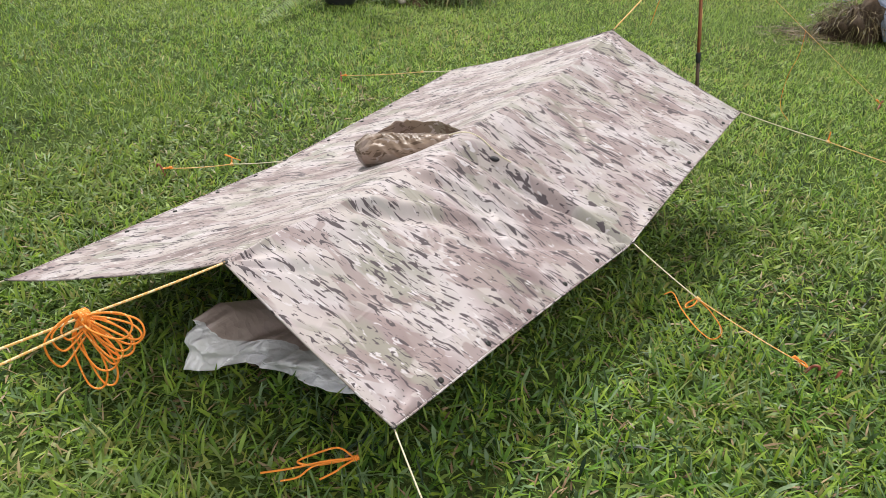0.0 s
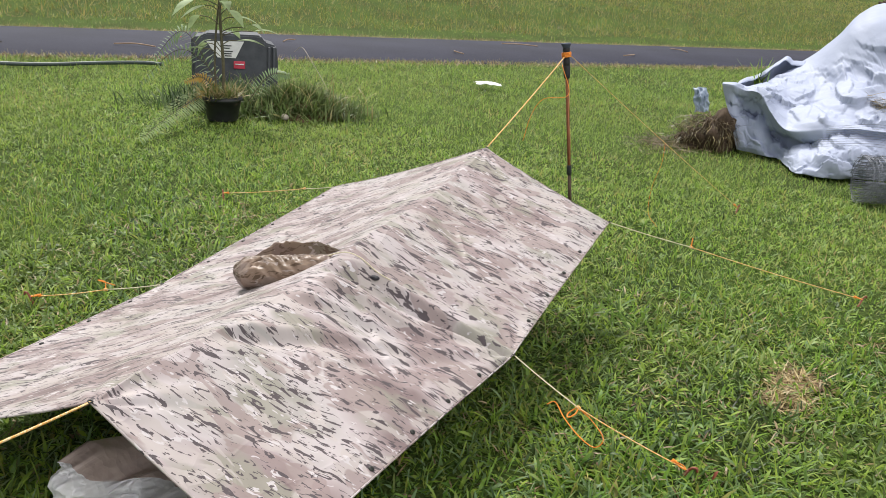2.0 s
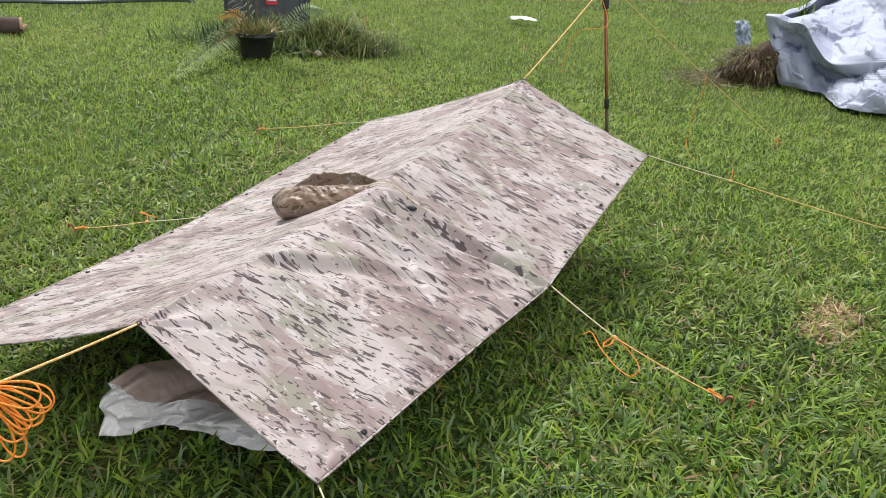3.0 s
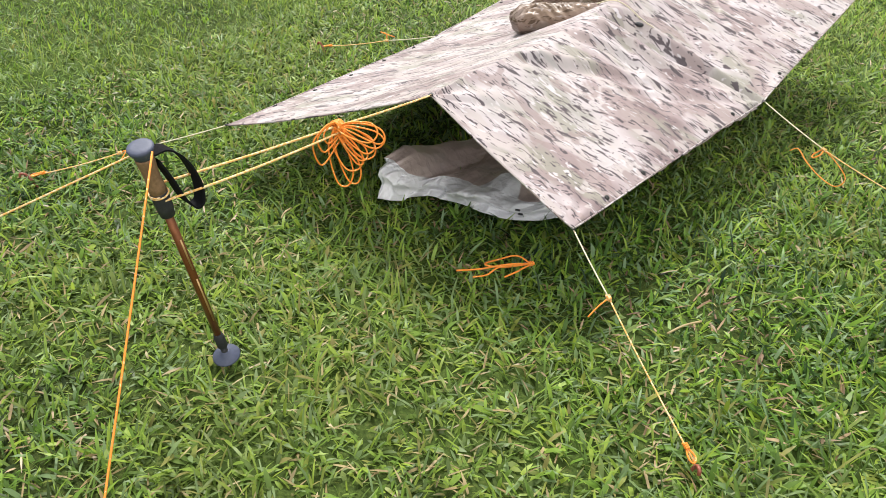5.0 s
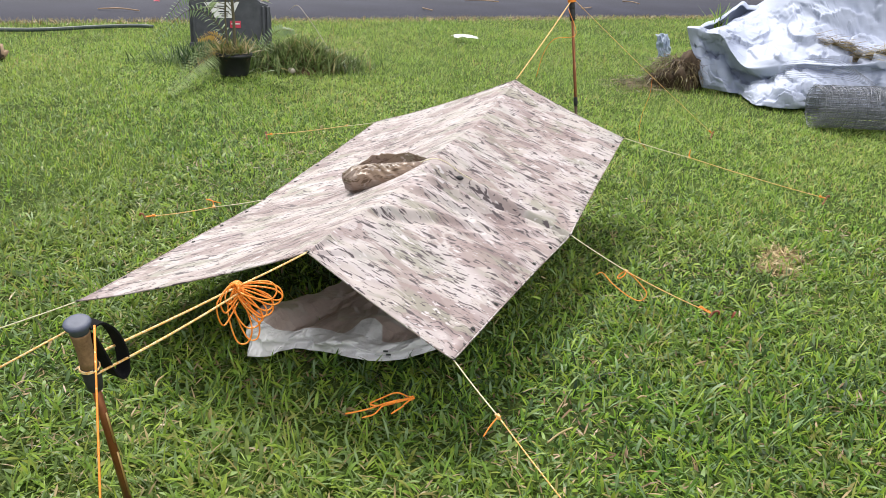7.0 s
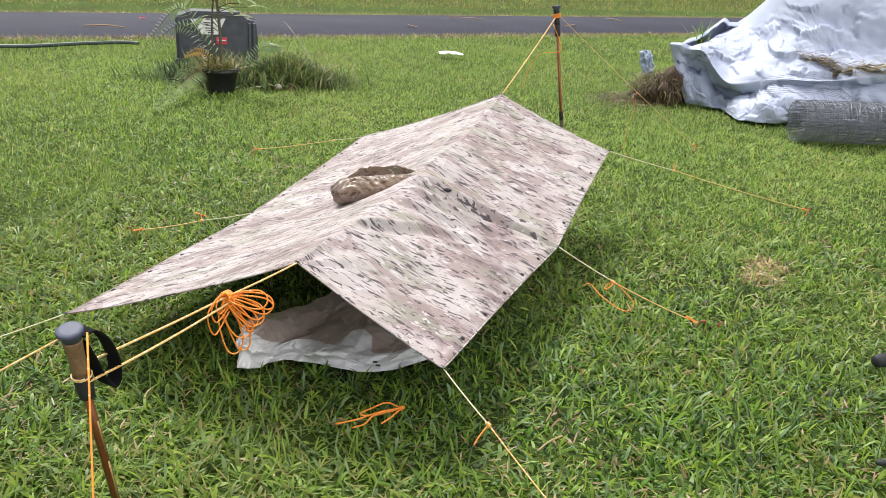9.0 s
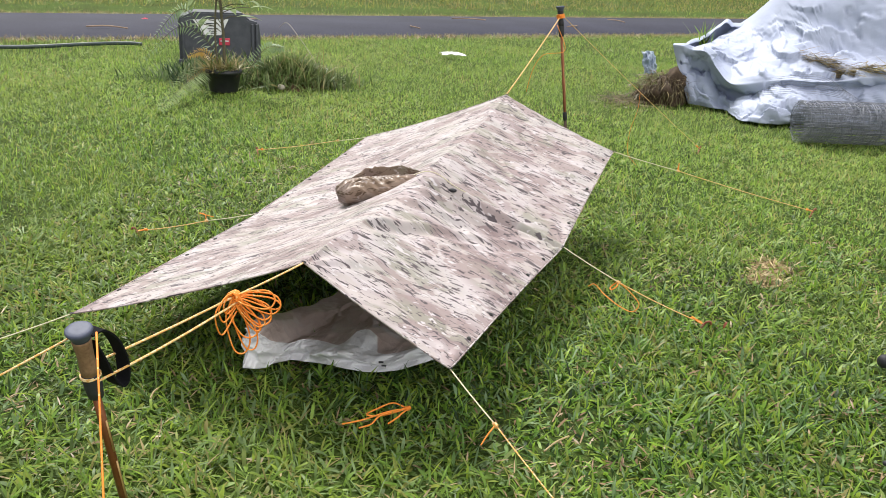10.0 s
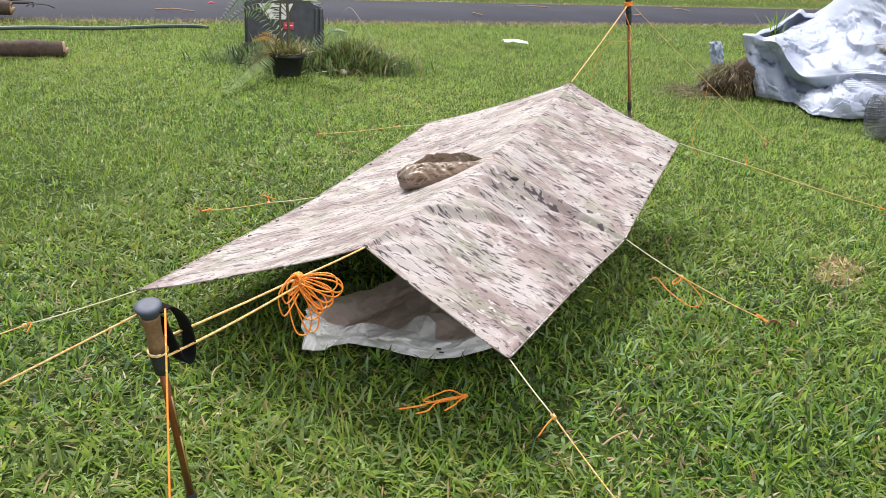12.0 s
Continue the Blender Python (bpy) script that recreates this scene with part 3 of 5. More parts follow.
def build_hood(shelter):
    """The hood lies collapsed on the slope: a creased roll that narrows to a point at the neck, with its thin rim standing behind a shadowed pocket."""
    ns, nt = 90, 84
    profile = smooth_line([(-0.062, -0.045, 0), (-0.098, -0.012, 0), (-0.104, 0.024, 0), (-0.078, 0.054, 0), (-0.040, 0.060, 0), (-0.014, 0.040, 0), (-0.006, 0.012, 0),
                           (0.020, 0.010, 0), (0.036, 0.040, 0), (0.044, 0.070, 0), (0.054, 0.072, 0), (0.064, 0.035, 0), (0.080, -0.045, 0)], 8)
    creases = [(d, p, 0.0075 * a ** 0.5) for d, p, a in fold_set(17, 9, 4.0, 16.0)]
    verts, faces, uv = [], [], []
    for i in range(ns + 1):
        s = i / ns
        x = -0.172 + 0.385 * s
        blunt = min(1.0, (s + 0.03) / 0.13) ** 0.5
        wide = blunt * (1.02 - 0.20 * s - 0.55 * max(0.0, s - 0.55) / 0.45)
        roll = blunt * (1.0 - 0.12 * s - 0.50 * max(0.0, s - 0.72) / 0.28)
        rim = min(1.0, max(0.0, (s + 0.02) / 0.30)) ** 0.8 * (1.0 - 0.62 * max(0.0, s - 0.60) / 0.40)
        for j in range(nt + 1):
            t = j / nt
            k = t * (len(profile) - 1)
            m = min(int(k), len(profile) - 2)
            q = profile[m].lerp(profile[m + 1], k - m)
            blend = min(1.0, max(0.0, (t - 0.50) / 0.10))
            high = roll * (1 - blend) + rim * blend
            c = Vector((s * 0.37, q.x, q.y))
            w = (crumpled(c * 4 + Vector((3, 1, 2)), creases, 0.8) - 0.006 + 0.010 * noise.noise((s * 5, t * 6, 7))) * math.sin(math.pi * t) ** 0.5
            verts.append(Vector((x + 0.010 * noise.noise((t * 6, s * 4, 3)), q.x * wide - w * (0.8 if t < 0.45 else -0.3) - 0.012 * s, q.y * high + 0.9 * w)))
            uv.append((0.4 * s, 0.34 * t))
    for i in range(ns):
        for j in range(nt):
            a, b = i * (nt + 1) + j, (i + 1) * (nt + 1) + j
            faces.append((a, b, b + 1, a + 1))
    slope = Matrix.Rotation(HOOD_TURN, 4, "Z") @ Matrix.Rotation(radians(-10), 4, "Y") @ Matrix.Rotation(radians(-4), 4, "X")
    verts = [HOOD_AT + (slope @ (v * 1.07)) for v in verts]
    hood = part("hood", (verts, faces), CAMO_HOOD, shelter, "collapsed drab brown hood with a rolled rim")
    lay = hood.data.uv_layers.new(name="cloth")
    for lp in hood.data.loops:
        lay.data[lp.index].uv = uv[lp.vertex_index]
    hood.modifiers.new("thick", "SOLIDIFY").thickness = 0.002
    # neck seam and draw cord from the hood to the fold on the near face
    seam = [cloth_point(-0.10, 0.448), cloth_point(0.0, 0.455), cloth_point(0.10, 0.462), cloth_point(0.22, 0.462), cloth_point(0.30, 0.468)]
    part("draw_cord", tube(smooth_line([p + Vector((0, 0, 0.006)) for p in seam], 6), 0.0022, 6), PALE, shelter, "pale draw cord at the neck")


build_poncho()


# ---- poles ----
def build_pole(foot, top, label, strap=True, grip=CORK):
    foot, top = Vector(foot), Vector(top)
    pole = thing("trekking_pole", foot, label, "trekking pole", "poles of the shelter")
    foot, top = Vector((0, 0, 0)), top - foot
    d, size = top.normalized(), top.length
    at = lambda s: foot + d * s
    part("shaft", lathe([(0.05, 0.0075), (0.10, 0.0075), (0.101, 0.0088), (size - 0.13, 0.0088)], foot, top, 16), SHAFT, pole, "bronze brown metal shaft")
    if not strap:
        part("joint", lathe([(0.36, 0.0088), (0.362, 0.0118), (0.405, 0.0125), (0.412, 0.0090)], foot, top, 14), RUBBER, pole, "black locking joint")
        part("lower_shaft", lathe([(0.10, 0.0091), (0.36, 0.0091)], foot, top, 14), SHAFT_DARK, pole, "dark lower shaft")
    side = d.cross(Vector((0.9, -0.4, 0))).normalized()
    for k, (s0, s1) in enumerate(((0.16, 0.30), (0.33, 0.42)) if strap else ((0.45, 0.62), (0.66, 0.80))):
        off = d.cross(side) * -0.0082 + side * 0.003
        part("stripe", tube([at(s0) + off, at(min(s1, size - 0.2)) + off], 0.0022, 5), SHAFT_GOLD, pole, "pale gold printed stripe")
    part("collar", lathe([(0.055, 0.009), (0.06, 0.0125), (0.09, 0.0125), (0.105, 0.010), (0.106, 0.008)], foot, top, 16), RUBBER, pole)
    part("tip", lathe([(-0.02, 0.003), (0.0, 0.005), (0.02, 0.008), (0.055, 0.0085)], foot, top, 12), RUBBER, pole)
    part("basket", lathe([(0.018, 0.010), (0.017, 0.030), (0.020, 0.0335), (0.024, 0.032), (0.030, 0.016), (0.038, 0.012), (0.040, 0.008)], foot, top, 24), CAPGREY, pole, "blue-grey plastic basket disc")
    g = size
    part("lower_grip", lathe([(g - 0.176, 0.010), (g - 0.172, 0.0150), (g - 0.150, 0.0172), (g - 0.115, 0.0180), (g - 0.110, 0.0172)], foot, top, 18), RUBBER, pole, "black rubber lower grip")
    part("grip", lathe([(g - 0.112, 0.0172), (g - 0.095, 0.0168), (g - 0.075, 0.0155), (g - 0.05, 0.0165), (g - 0.03, 0.0185), (g - 0.024, 0.0185)], foot, top, 18), grip, pole, "brown cork grip" if strap else "dark grip")
    part("cap", lathe([(g - 0.026, 0.0175), (g - 0.016, 0.0190), (g - 0.009, 0.0240), (g - 0.004, 0.0258), (g - 0.001, 0.0252), (g + 0.0010, 0.0228), (g + 0.0016, 0.0150), (g + 0.0017, 0.001)], foot, top, 24), CAPGREY, pole, "blue-grey rounded cap")
    if not strap:
        return pole
    # wrist strap: a flat loop of webbing from under the cap
    w = Vector((0.05, 1.0, 0)).normalized()
    n = d.cross(w).normalized()
    path = smooth_line([at(g - 0.02) + w * 0.014, at(g - 0.022) + w * 0.046, at(g - 0.06) + w * 0.074, at(g - 0.12) + w * 0.086,
                        at(g - 0.168) + w * 0.078, at(g - 0.178) + w * 0.060, at(g - 0.150) + w * 0.044, at(g - 0.09) + w * 0.032, at(g - 0.035) + w * 0.018], 6)
    verts, faces = [], []
    for i, p in enumerate(path):
        t = (path[min(i + 1, len(path) - 1)] - path[max(i - 1, 0)]).normalized()
        m = t.cross(n).normalized()
        for a, b in ((-1, -1), (1, -1), (1, 1), (-1, 1)):
            verts.append(p + n * 0.0165 * a + m * 0.0018 * b)
        if i:
            k = i * 4
            faces += [(k - 4 + q, k - 4 + (q + 1) % 4, k + (q + 1) % 4, k + q) for q in range(4)]
    part("wrist_strap", (verts, faces), WEB, pole, "black webbing wrist strap", smooth=False)
    return pole


POLE_F_TOP, POLE_F_FOOT = Vector((-0.022, -0.862, 0.640)), Vector((-0.064, -0.707, 0.0))
POLE_B_TOP, POLE_B_FOOT = Vector((0.093, 3.06, 1.022)), Vector((0.253, 3.06, 0.0))
build_pole(POLE_F_FOOT, POLE_F_TOP, "bronze trekking pole with cork grip leaning on the grass")
build_pole(POLE_B_FOOT, POLE_B_TOP, "bronze trekking pole with dark grip behind the shelter", False, RUBBER)


# ---- cords ----
def hang(a, b, sag, n=14):
    a, b = Vector(a), Vector(b)
    return [a.lerp(b, k / n) - Vector((0, 0, sag * 4 * (k / n) * (1 - k / n))) for k in range(n + 1)]


def wraps(centre, axis, r, turns, thick, pitch=None, sides=6):
    axis = Vector(axis).normalized()
    s = axis.cross(Vector((0.3, 0.2, 0.9))).normalized()
    u = axis.cross(s)
    pitch = pitch or 1.8 * thick
    pts = [Vector(centre) + axis * pitch * (k / 12 - turns / 2) + (s * math.cos(k * math.pi / 6) + u * math.sin(k * math.pi / 6)) * r for k in range(int(turns * 12) + 1)]
    return tube(pts, thick, sides)


def build_guy(a, b, label, knot=None, first=PALE, second=YELLOW, r=0.0020, tail=None, bight=True, loop=False):
    """A guy line from a (on the cloth or pole) to a stake at b, changing cord at its adjusting knot."""
    a, b = Vector(a), Vector(b)
    g = thing("guy_line", b, label, "cord", "guy lines of the shelter")
    a, b0 = a - b, Vector((0, 0, 0))
    d = (b0 - a).normalized()
    if knot is not None:
        k = Vector(knot) - b
        part("upper_cord", tube(hang(a, k, 0.003, 6), r), first, g, "pale cord")
        part("lower_cord", tube(hang(k, b0, 0.006, 10), r), second, g, "orange cord")
        part("knot", wraps(k, d, 0.0042, 3.5, 0.0024), second, g)
    else:
        k = a.lerp(b0, 0.5)
        part("lower_cord", tube(hang(a, b0, 0.008), r), second, g, "orange cord")
    if tail:
        part("tail", tube(smooth_line([Vector(p) - b for p in tail], 6), r * 0.95), ORANGE, g, "orange cord end")
    if loop:
        c = Vector(knot) - b
        part("small_loop", tube(smooth_line([c, c + Vector((-0.004, -0.020, -0.012)), c + Vector((-0.022, -0.026, -0.026)), c + Vector((-0.028, -0.008, -0.024)), c + Vector((-0.012, 0.002, -0.008)), c], 6), 0.0024), ORANGE, g, "small orange loop at the knot")
    # the bight round the stake: two strands and a few turns
    side = d.cross(Vector((0, 0, 1))).normalized()
    if bight:
        j = b0 - d * 0.040
        part("bight", joined(tube(smooth_line([j, b0 - d * 0.016 + side * 0.008, b0 + side * 0.003, b0 - d * 0.012 - side * 0.008, j], 5), r * 1.1), wraps(j, d, 0.004, 3, 0.0026)), ORANGE, g, "bright orange loop round the stake")
    return g


def build_stake(at, lean):
    at, lean = Vector(at), Vector(lean).normalized()
    s = thing("tent_stake", at, "small red-brown tent stake driven into the grass", "stake", "tent stakes")
    up = (Vector((0, 0, 1)) + lean * 0.5).normalized()
    part("shaft", lathe([(-0.07, 0.002), (-0.05, 0.0045), (0.018, 0.0050)], (0, 0, 0), up, 8), STAKE, s)
    hook = smooth_line([up * 0.014, up * 0.028 + lean * 0.004, up * 0.030 + lean * 0.016, up * 0.018 + lean * 0.024], 4)
    part("hook", tube(hook, 0.0042, 8), STAKE, s)


STAKES = {"fr": (0.962, -0.343, 0.018), "mr": (1.136, 1.138, 0.018), "br": (1.680, 3.027, 0.018), "bl": (-1.668, 2.593, 0.018),
          "ml": (-1.367, 1.012, 0.018), "fl": (-1.231, -0.504, 0.022), "pl": (-1.024, -1.982, 0.018), "pr": (0.642, -1.632, 0.018),
          "bb": (1.0, 4.329, 0.018), "bc": (-0.75, 4.45, 0.018)}
for key, p in STAKES.items():
    out = Vector(p) - Vector((-0.1, 1.1, 0))
    build_stake((p[0], p[1], p[2] - 0.016), (out.x, out.y, 0))

KNOT_FR = FRONT_R.lerp(Vector(STAKES["fr"]), 0.335)
build_guy(FRONT_R, STAKES["fr"], "pale and orange guy line from the front corner", KNOT_FR,
          tail=[KNOT_FR, KNOT_FR + Vector((-0.012, -0.030, -0.015)), KNOT_FR + Vector((-0.022, -0.055, -0.035))])
KNOT_MR = Vector((0.800, 1.100, 0.142))
build_guy(MID_R, STAKES["mr"], "pale and orange guy line with a slack loop", KNOT_MR,
          tail=[KNOT_MR, KNOT_MR + Vector((0.045, 0.0, -0.030)), KNOT_MR + Vector((0.090, -0.015, -0.070)), KNOT_MR + Vector((0.070, -0.020, -0.105)),
                KNOT_MR + Vector((0.015, 0.012, -0.105)), KNOT_MR + Vector((-0.055, 0.08, -0.095)), KNOT_MR + Vector((-0.105, 0.145, -0.085)), KNOT_MR + Vector((-0.130, 0.135, -0.095))], loop=True)
build_guy(BACK_R, STAKES["br"], "long orange guy line from the rear corner", BACK_R.lerp(Vector(STAKES["br"]), 0.30),
          tail=[BACK_R.lerp(Vector(STAKES["br"]), 0.30), BACK_R.lerp(Vector(STAKES["br"]), 0.28) + Vector((0.02, 0.03, 0.03)), BACK_R.lerp(Vector(STAKES["br"]), 0.25) + Vector((0.05, 0.05, -0.02))])
build_guy(BACK_L, STAKES["bl"], "orange guy line from the rear low corner", BACK_L.lerp(Vector(STAKES["bl"]), 0.25), second=YELLOW)
KNOT_ML = MID_L.lerp(Vector(STAKES["ml"]), 0.42)
build_guy(MID_L, STAKES["ml"], "orange guy line from the low hem", KNOT_ML, second=YELLOW,
          tail=[KNOT_ML, KNOT_ML + Vector((-0.02, 0.02, 0.02)), KNOT_ML + Vector((-0.035, 0.0, 0.03)), KNOT_ML + Vector((0.02, 0.03, 0.012))])
KNOT_FL = FRONT_L.lerp(Vector(STAKES["fl"]), 0.55)
build_guy(FRONT_L, STAKES["fl"], "pale and orange guy line along the grass", KNOT_FL, second=YELLOW,
          tail=[KNOT_FL, KNOT_FL + Vector((0.02, 0.01, 0.01)), KNOT_FL + Vector((0.03, -0.02, -0.01))])
GRIP_F = POLE_F_FOOT.lerp(POLE_F_TOP, 0.965)
build_guy(GRIP_F + Vector((-0.02, -0.01, 0)), STAKES["pl"], "orange guy line from the pole to a stake", second=YELLOW)
build_guy(Vector((0.024, -0.868, 0.646)), STAKES["pr"], "orange guy line from the pole down to a stake", Vector((0.024, -0.868, 0.646)).lerp(Vector(STAKES["pr"]), 0.62), first=ORANGE, second=YELLOW)
GRIP_B = POLE_B_FOOT.lerp(POLE_B_TOP, 0.945)
build_guy(GRIP_B + Vector((0.015, 0.01, 0)), STAKES["bb"], "orange guy line behind the rear pole", second=YELLOW, r=0.0015)


def build_rear_ridge_cord():
    g = thing("ridge_cord", RIDGE_B, "yellow cord from the ridge to the rear pole", "cord")
    o = RIDGE_B
    part("cord", tube(hang(Vector((0, 0, 0)), GRIP_B - o, 0.006), 0.003), YELLOW, g)
    part("wrap", wraps(GRIP_B - o, POLE_B_TOP - POLE_B_FOOT, 0.022, 4, 0.0035), ORANGE, g, "orange turns round the grip")
    k = RIDGE_B.lerp(GRIP_B, 0.78) - o
    part("tail", tube(smooth_line([GRIP_B - o + Vector((-0.01, -0.02, -0.05)), k + Vector((0.09, 0.05, -0.10)), k + Vector((-0.02, 0, -0.13)), k + Vector((-0.08, 0.02, -0.22)), k + Vector((-0.11, 0.02, -0.36))], 6), 0.0016), ORANGE, g, "loose orange cord end")
    # slack end that hangs from the rear guy line
    q = GRIP_B.lerp(Vector(STAKES["bb"]), 0.52) - o
    part("hanging_end", tube(smooth_line([q, q + Vector((0.0, -0.01, -0.12)), q + Vector((-0.03, -0.02, -0.26)), q + Vector((-0.02, -0.08, -0.40)), q + Vector((0.05, -0.14, -0.46))], 6), 0.0011), ORANGE, g, "slack orange cord hanging to the grass")


build_rear_ridge_cord()


def build_front_ridge_cord():
    """One strand from the ridge to a gathered hank, and two strands on to the pole."""
    g = thing("ridge_cord", RIDGE_F, "orange cord from the ridge to the pole with a gathered hank", "cord")
    o = RIDGE_F
    hank = Vector((-0.010, -0.350, 0.503)) - o
    end = POLE_F_FOOT.lerp(POLE_F_TOP, 0.825) - o
    part("cord", tube(hang((0, 0, 0), hank, 0.002), 0.0027), YELLOW, g)
    part("cord", tube(hang(hank, end + Vector((-0.015, 0, 0.012)), 0.003), 0.0027), YELLOW, g)
    part("cord", tube(hang(hank + Vector((0.01, 0, -0.012)), end + Vector((0.015, 0, -0.012)), 0.006), 0.0027), YELLOW, g)
    part("wrap", wraps(end, POLE_F_TOP - POLE_F_FOOT, 0.0190, 1.5, 0.0019), YELLOW, g, "pale orange turn round the grip")
    rng = random.Random(5)
    along = (end - hank).normalized()
    side = Vector((0.93, 0.36, 0))
    for k in range(10):
        # loops that spill to one side and down
        a = -0.12 - 1.40 * k / 10 + rng.uniform(-0.10, 0.10)
        length, width = rng.uniform(0.82, 1.12) * (0.098 + 0.045 * k / 10), rng.uniform(0.016, 0.032)
        out = (side * math.cos(a) + Vector((0, 0, 1)) * math.sin(a)).normalized()
        across = (along * 0.55 + out.cross(along) * 0.83).normalized()
        c = hank + along * rng.uniform(-0.012, 0.012)
        pts = [c, c + out * length * 0.45 + across * width * 0.9 + Vector((0, 0, 0.012)), c + out * length * 0.92 + across * width * 0.6, c + out * length - across * width * 0.3,
               c + out * length * 0.75 - across * width, c + out * length * 0.3 - across * width * 0.7, c]
        part("loop", tube(smooth_line(pts, 6), 0.0021, 6), ORANGE, g)
    for k, (w, h) in enumerate(((0.035, 0.030), (0.050, 0.045), (0.062, 0.070))):
        pts = [hank, hank + along * 0.5 * w + Vector((0, 0, 0.012)), hank + along * w * 1.3 + Vector((0, 0, -h * 0.3)), hank + along * w * 0.9 + Vector((0, 0, -h * 1.2)), hank + along * 0.1 * w + Vector((0.01, 0, -h * 0.5))]
        part("loop", tube(smooth_line(pts, 6), 0.0021, 6), ORANGE, g)
    part("binding", joined(wraps(hank, along, 0.013, 5, 0.003, 0.0045), wraps(hank + Vector((0.008, 0, -0.012)), along + Vector((0.3, 0.2, 0.3)), 0.012, 3, 0.003)), ORANGE, g, "tight orange binding turns")


build_front_ridge_cord()


def build_loose_cord():
    at = Vector((0.285, 0.025, 0.035))
    g = thing("loose_cord", at, "bright orange cord end dropped on the grass", "cord")
    e = Vector((0.66, 0.75, 0)).normalized()
    f = Vector((-0.75, 0.66, 0)).normalized() * 0.62
    z = Vector((0, 0, 0.008))
    part("loop", tube(smooth_line([e * 0.045, e * 0.015 + f * 0.055 + z, e * -0.035 + f * 0.06, e * -0.085 + f * 0.015 + z, e * -0.04 - f * 0.004, e * 0.045], 7), 0.0026), ORANGE, g)
    part("strand", tube(smooth_line([e * 0.05, e * -0.02 - f * 0.005 + z, e * -0.10 + f * 0.0, e * -0.17 - f * 0.012 + z], 7), 0.0026), ORANGE, g)
    part("strand", tube(smooth_line([e * 0.05, e * 0.01 - f * 0.035, e * -0.005 - f * 0.065 + z, e * -0.045 - f * 0.080], 7), 0.0026), ORANGE, g)
    part("strand", tube(smooth_line([e * 0.02, e * -0.05 - f * 0.02 + z, e * -0.09 - f * 0.05, e * -0.13 - f * 0.055], 7), 0.0024), ORANGE, g)
    part("knot", wraps(e * 0.045, e, 0.005, 3, 0.003), ORANGE, g)


build_loose_cord()


# ---- the groundsheet under the shelter ----
FOLDS = [(d, p, a * 0.05) for d, p, a in fold_set(6, 9, 1.6, 9.0)]


def build_groundsheet():
    """A crumpled sheet: its silver side curls up along the front, the brown side lies uppermost behind."""
    ns, nt = 190, 130
    front = smooth_line([(-0.262, 0.130, 0), (-0.215, 0.150, 0), (-0.165, 0.235, 0), (-0.06, 0.255, 0), (0.03, 0.262, 0), (0.12, 0.275, 0), (0.20, 0.335, 0), (0.27, 0.44, 0), (0.33, 0.52, 0)], 14)
    rear = smooth_line([(-0.11, 1.55, 0), (0.12, 1.62, 0), (0.45, 1.58, 0)], 20)
    pick = lambda line, s: line[min(int(s * (len(line) - 1)), len(line) - 2)].lerp(line[min(int(s * (len(line) - 1)), len(line) - 2) + 1], s * (len(line) - 1) % 1.0)
    verts, faces, uv = [], [], []
    for i in range(ns + 1):
        s = i / ns
        f, r = pick(front, s), pick(rear, s)
        back_dir = (r - f).normalized()
        tall = 0.046 + 0.062 * math.exp(-(s / 0.13) ** 2) + 0.018 * noise.noise((s * 7, 0, 0)) - 0.02 * s
        for j in range(nt + 1):
            t = j / nt
            if t < 0.34:  # the silver edge stands up and leans back
                a = t / 0.34
                p = f + back_dir * (0.012 * math.sin(2.6 * math.pi * a) + (0.075 - 0.025 * math.exp(-(s / 0.2) ** 2)) * a ** 1.6) + Vector((0, 0, 0.004 + tall * math.sin(a * math.pi / 2) ** 0.9))
                puff, front_side = 0.036 * math.sin(math.pi * min(1, a * 1.1 + 0.08)), 1.0
            else:
                a = (t - 0.34) / 0.66
                p = f.lerp(r, 0.075 + 0.925 * a)
                edge = 1 - min(1, s / 0.25)
                p.z = 0.022 + (tall - 0.018) * math.exp(-a * 6) + 0.018 * edge * math.exp(-(a / 0.40) ** 2) + 0.050 * math.exp(-((s - 0.52) / 0.13) ** 2) * math.exp(-((a - 0.03) / 0.06) ** 2)
                p.z += 0.05 * math.exp(-((a - 0.75) / 0.4) ** 2) * (1 - abs(2 * s - 1) ** 3)
                puff, front_side = 0.006 + 0.016 * math.exp(-a * 9), 0.0
            if s < 0.3:
                p.x -= 0.042 * math.exp(-(s / 0.09) ** 2) * (t / 0.34 if t < 0.34 else 1 - (t - 0.34) / 0.66)
            q = Vector((s * 11, t * 9, 0.5))
            c = Vector((s * 0.75, t * (0.35 if t < 0.34 else 1.2), 0.5))
            crisp = 0.014 * facet_height(c * 13) + 0.006 * facet_height(c * 31 + Vector((5, 3, 0)))
            w = puff * (0.9 * noise.noise(q * 0.5) - 0.1) + (0.30 + 0.70 * front_side) * (crisp + 0.7 * crumpled(c * 3, FOLDS, 0.35))
            p = p + Vector((0, -w * front_side, w * (1 - 0.5 * front_side)))
            p.z = max(p.z, 0.004)
            verts.append(p)
            uv.append((s, 0.5 + max(-0.5, min(0.5, 6.0 * (t - 0.335 - 0.010 * noise.noise((s * 9, 2, 0)) - 0.014 * math.exp(-((s - 0.52) / 0.10) ** 2))))))
    for i in range(ns):
        for j in range(nt):
            k = i * (nt + 1) + j
            faces.append((k, k + nt + 1, k + nt + 2, k + 1))
    sheet = thing("groundsheet", (0, 0.3, 0), "crumpled brown and silver groundsheet lying under the shelter", "groundsheet")
    verts = [v - Vector((0, 0.3, 0)) for v in verts]
    m = part("sheet", (verts, faces), SHEET, sheet)
    lay = m.data.uv_layers.new(name="side")
    for lp in m.data.loops:
        lay.data[lp.index].uv = uv[lp.vertex_index]
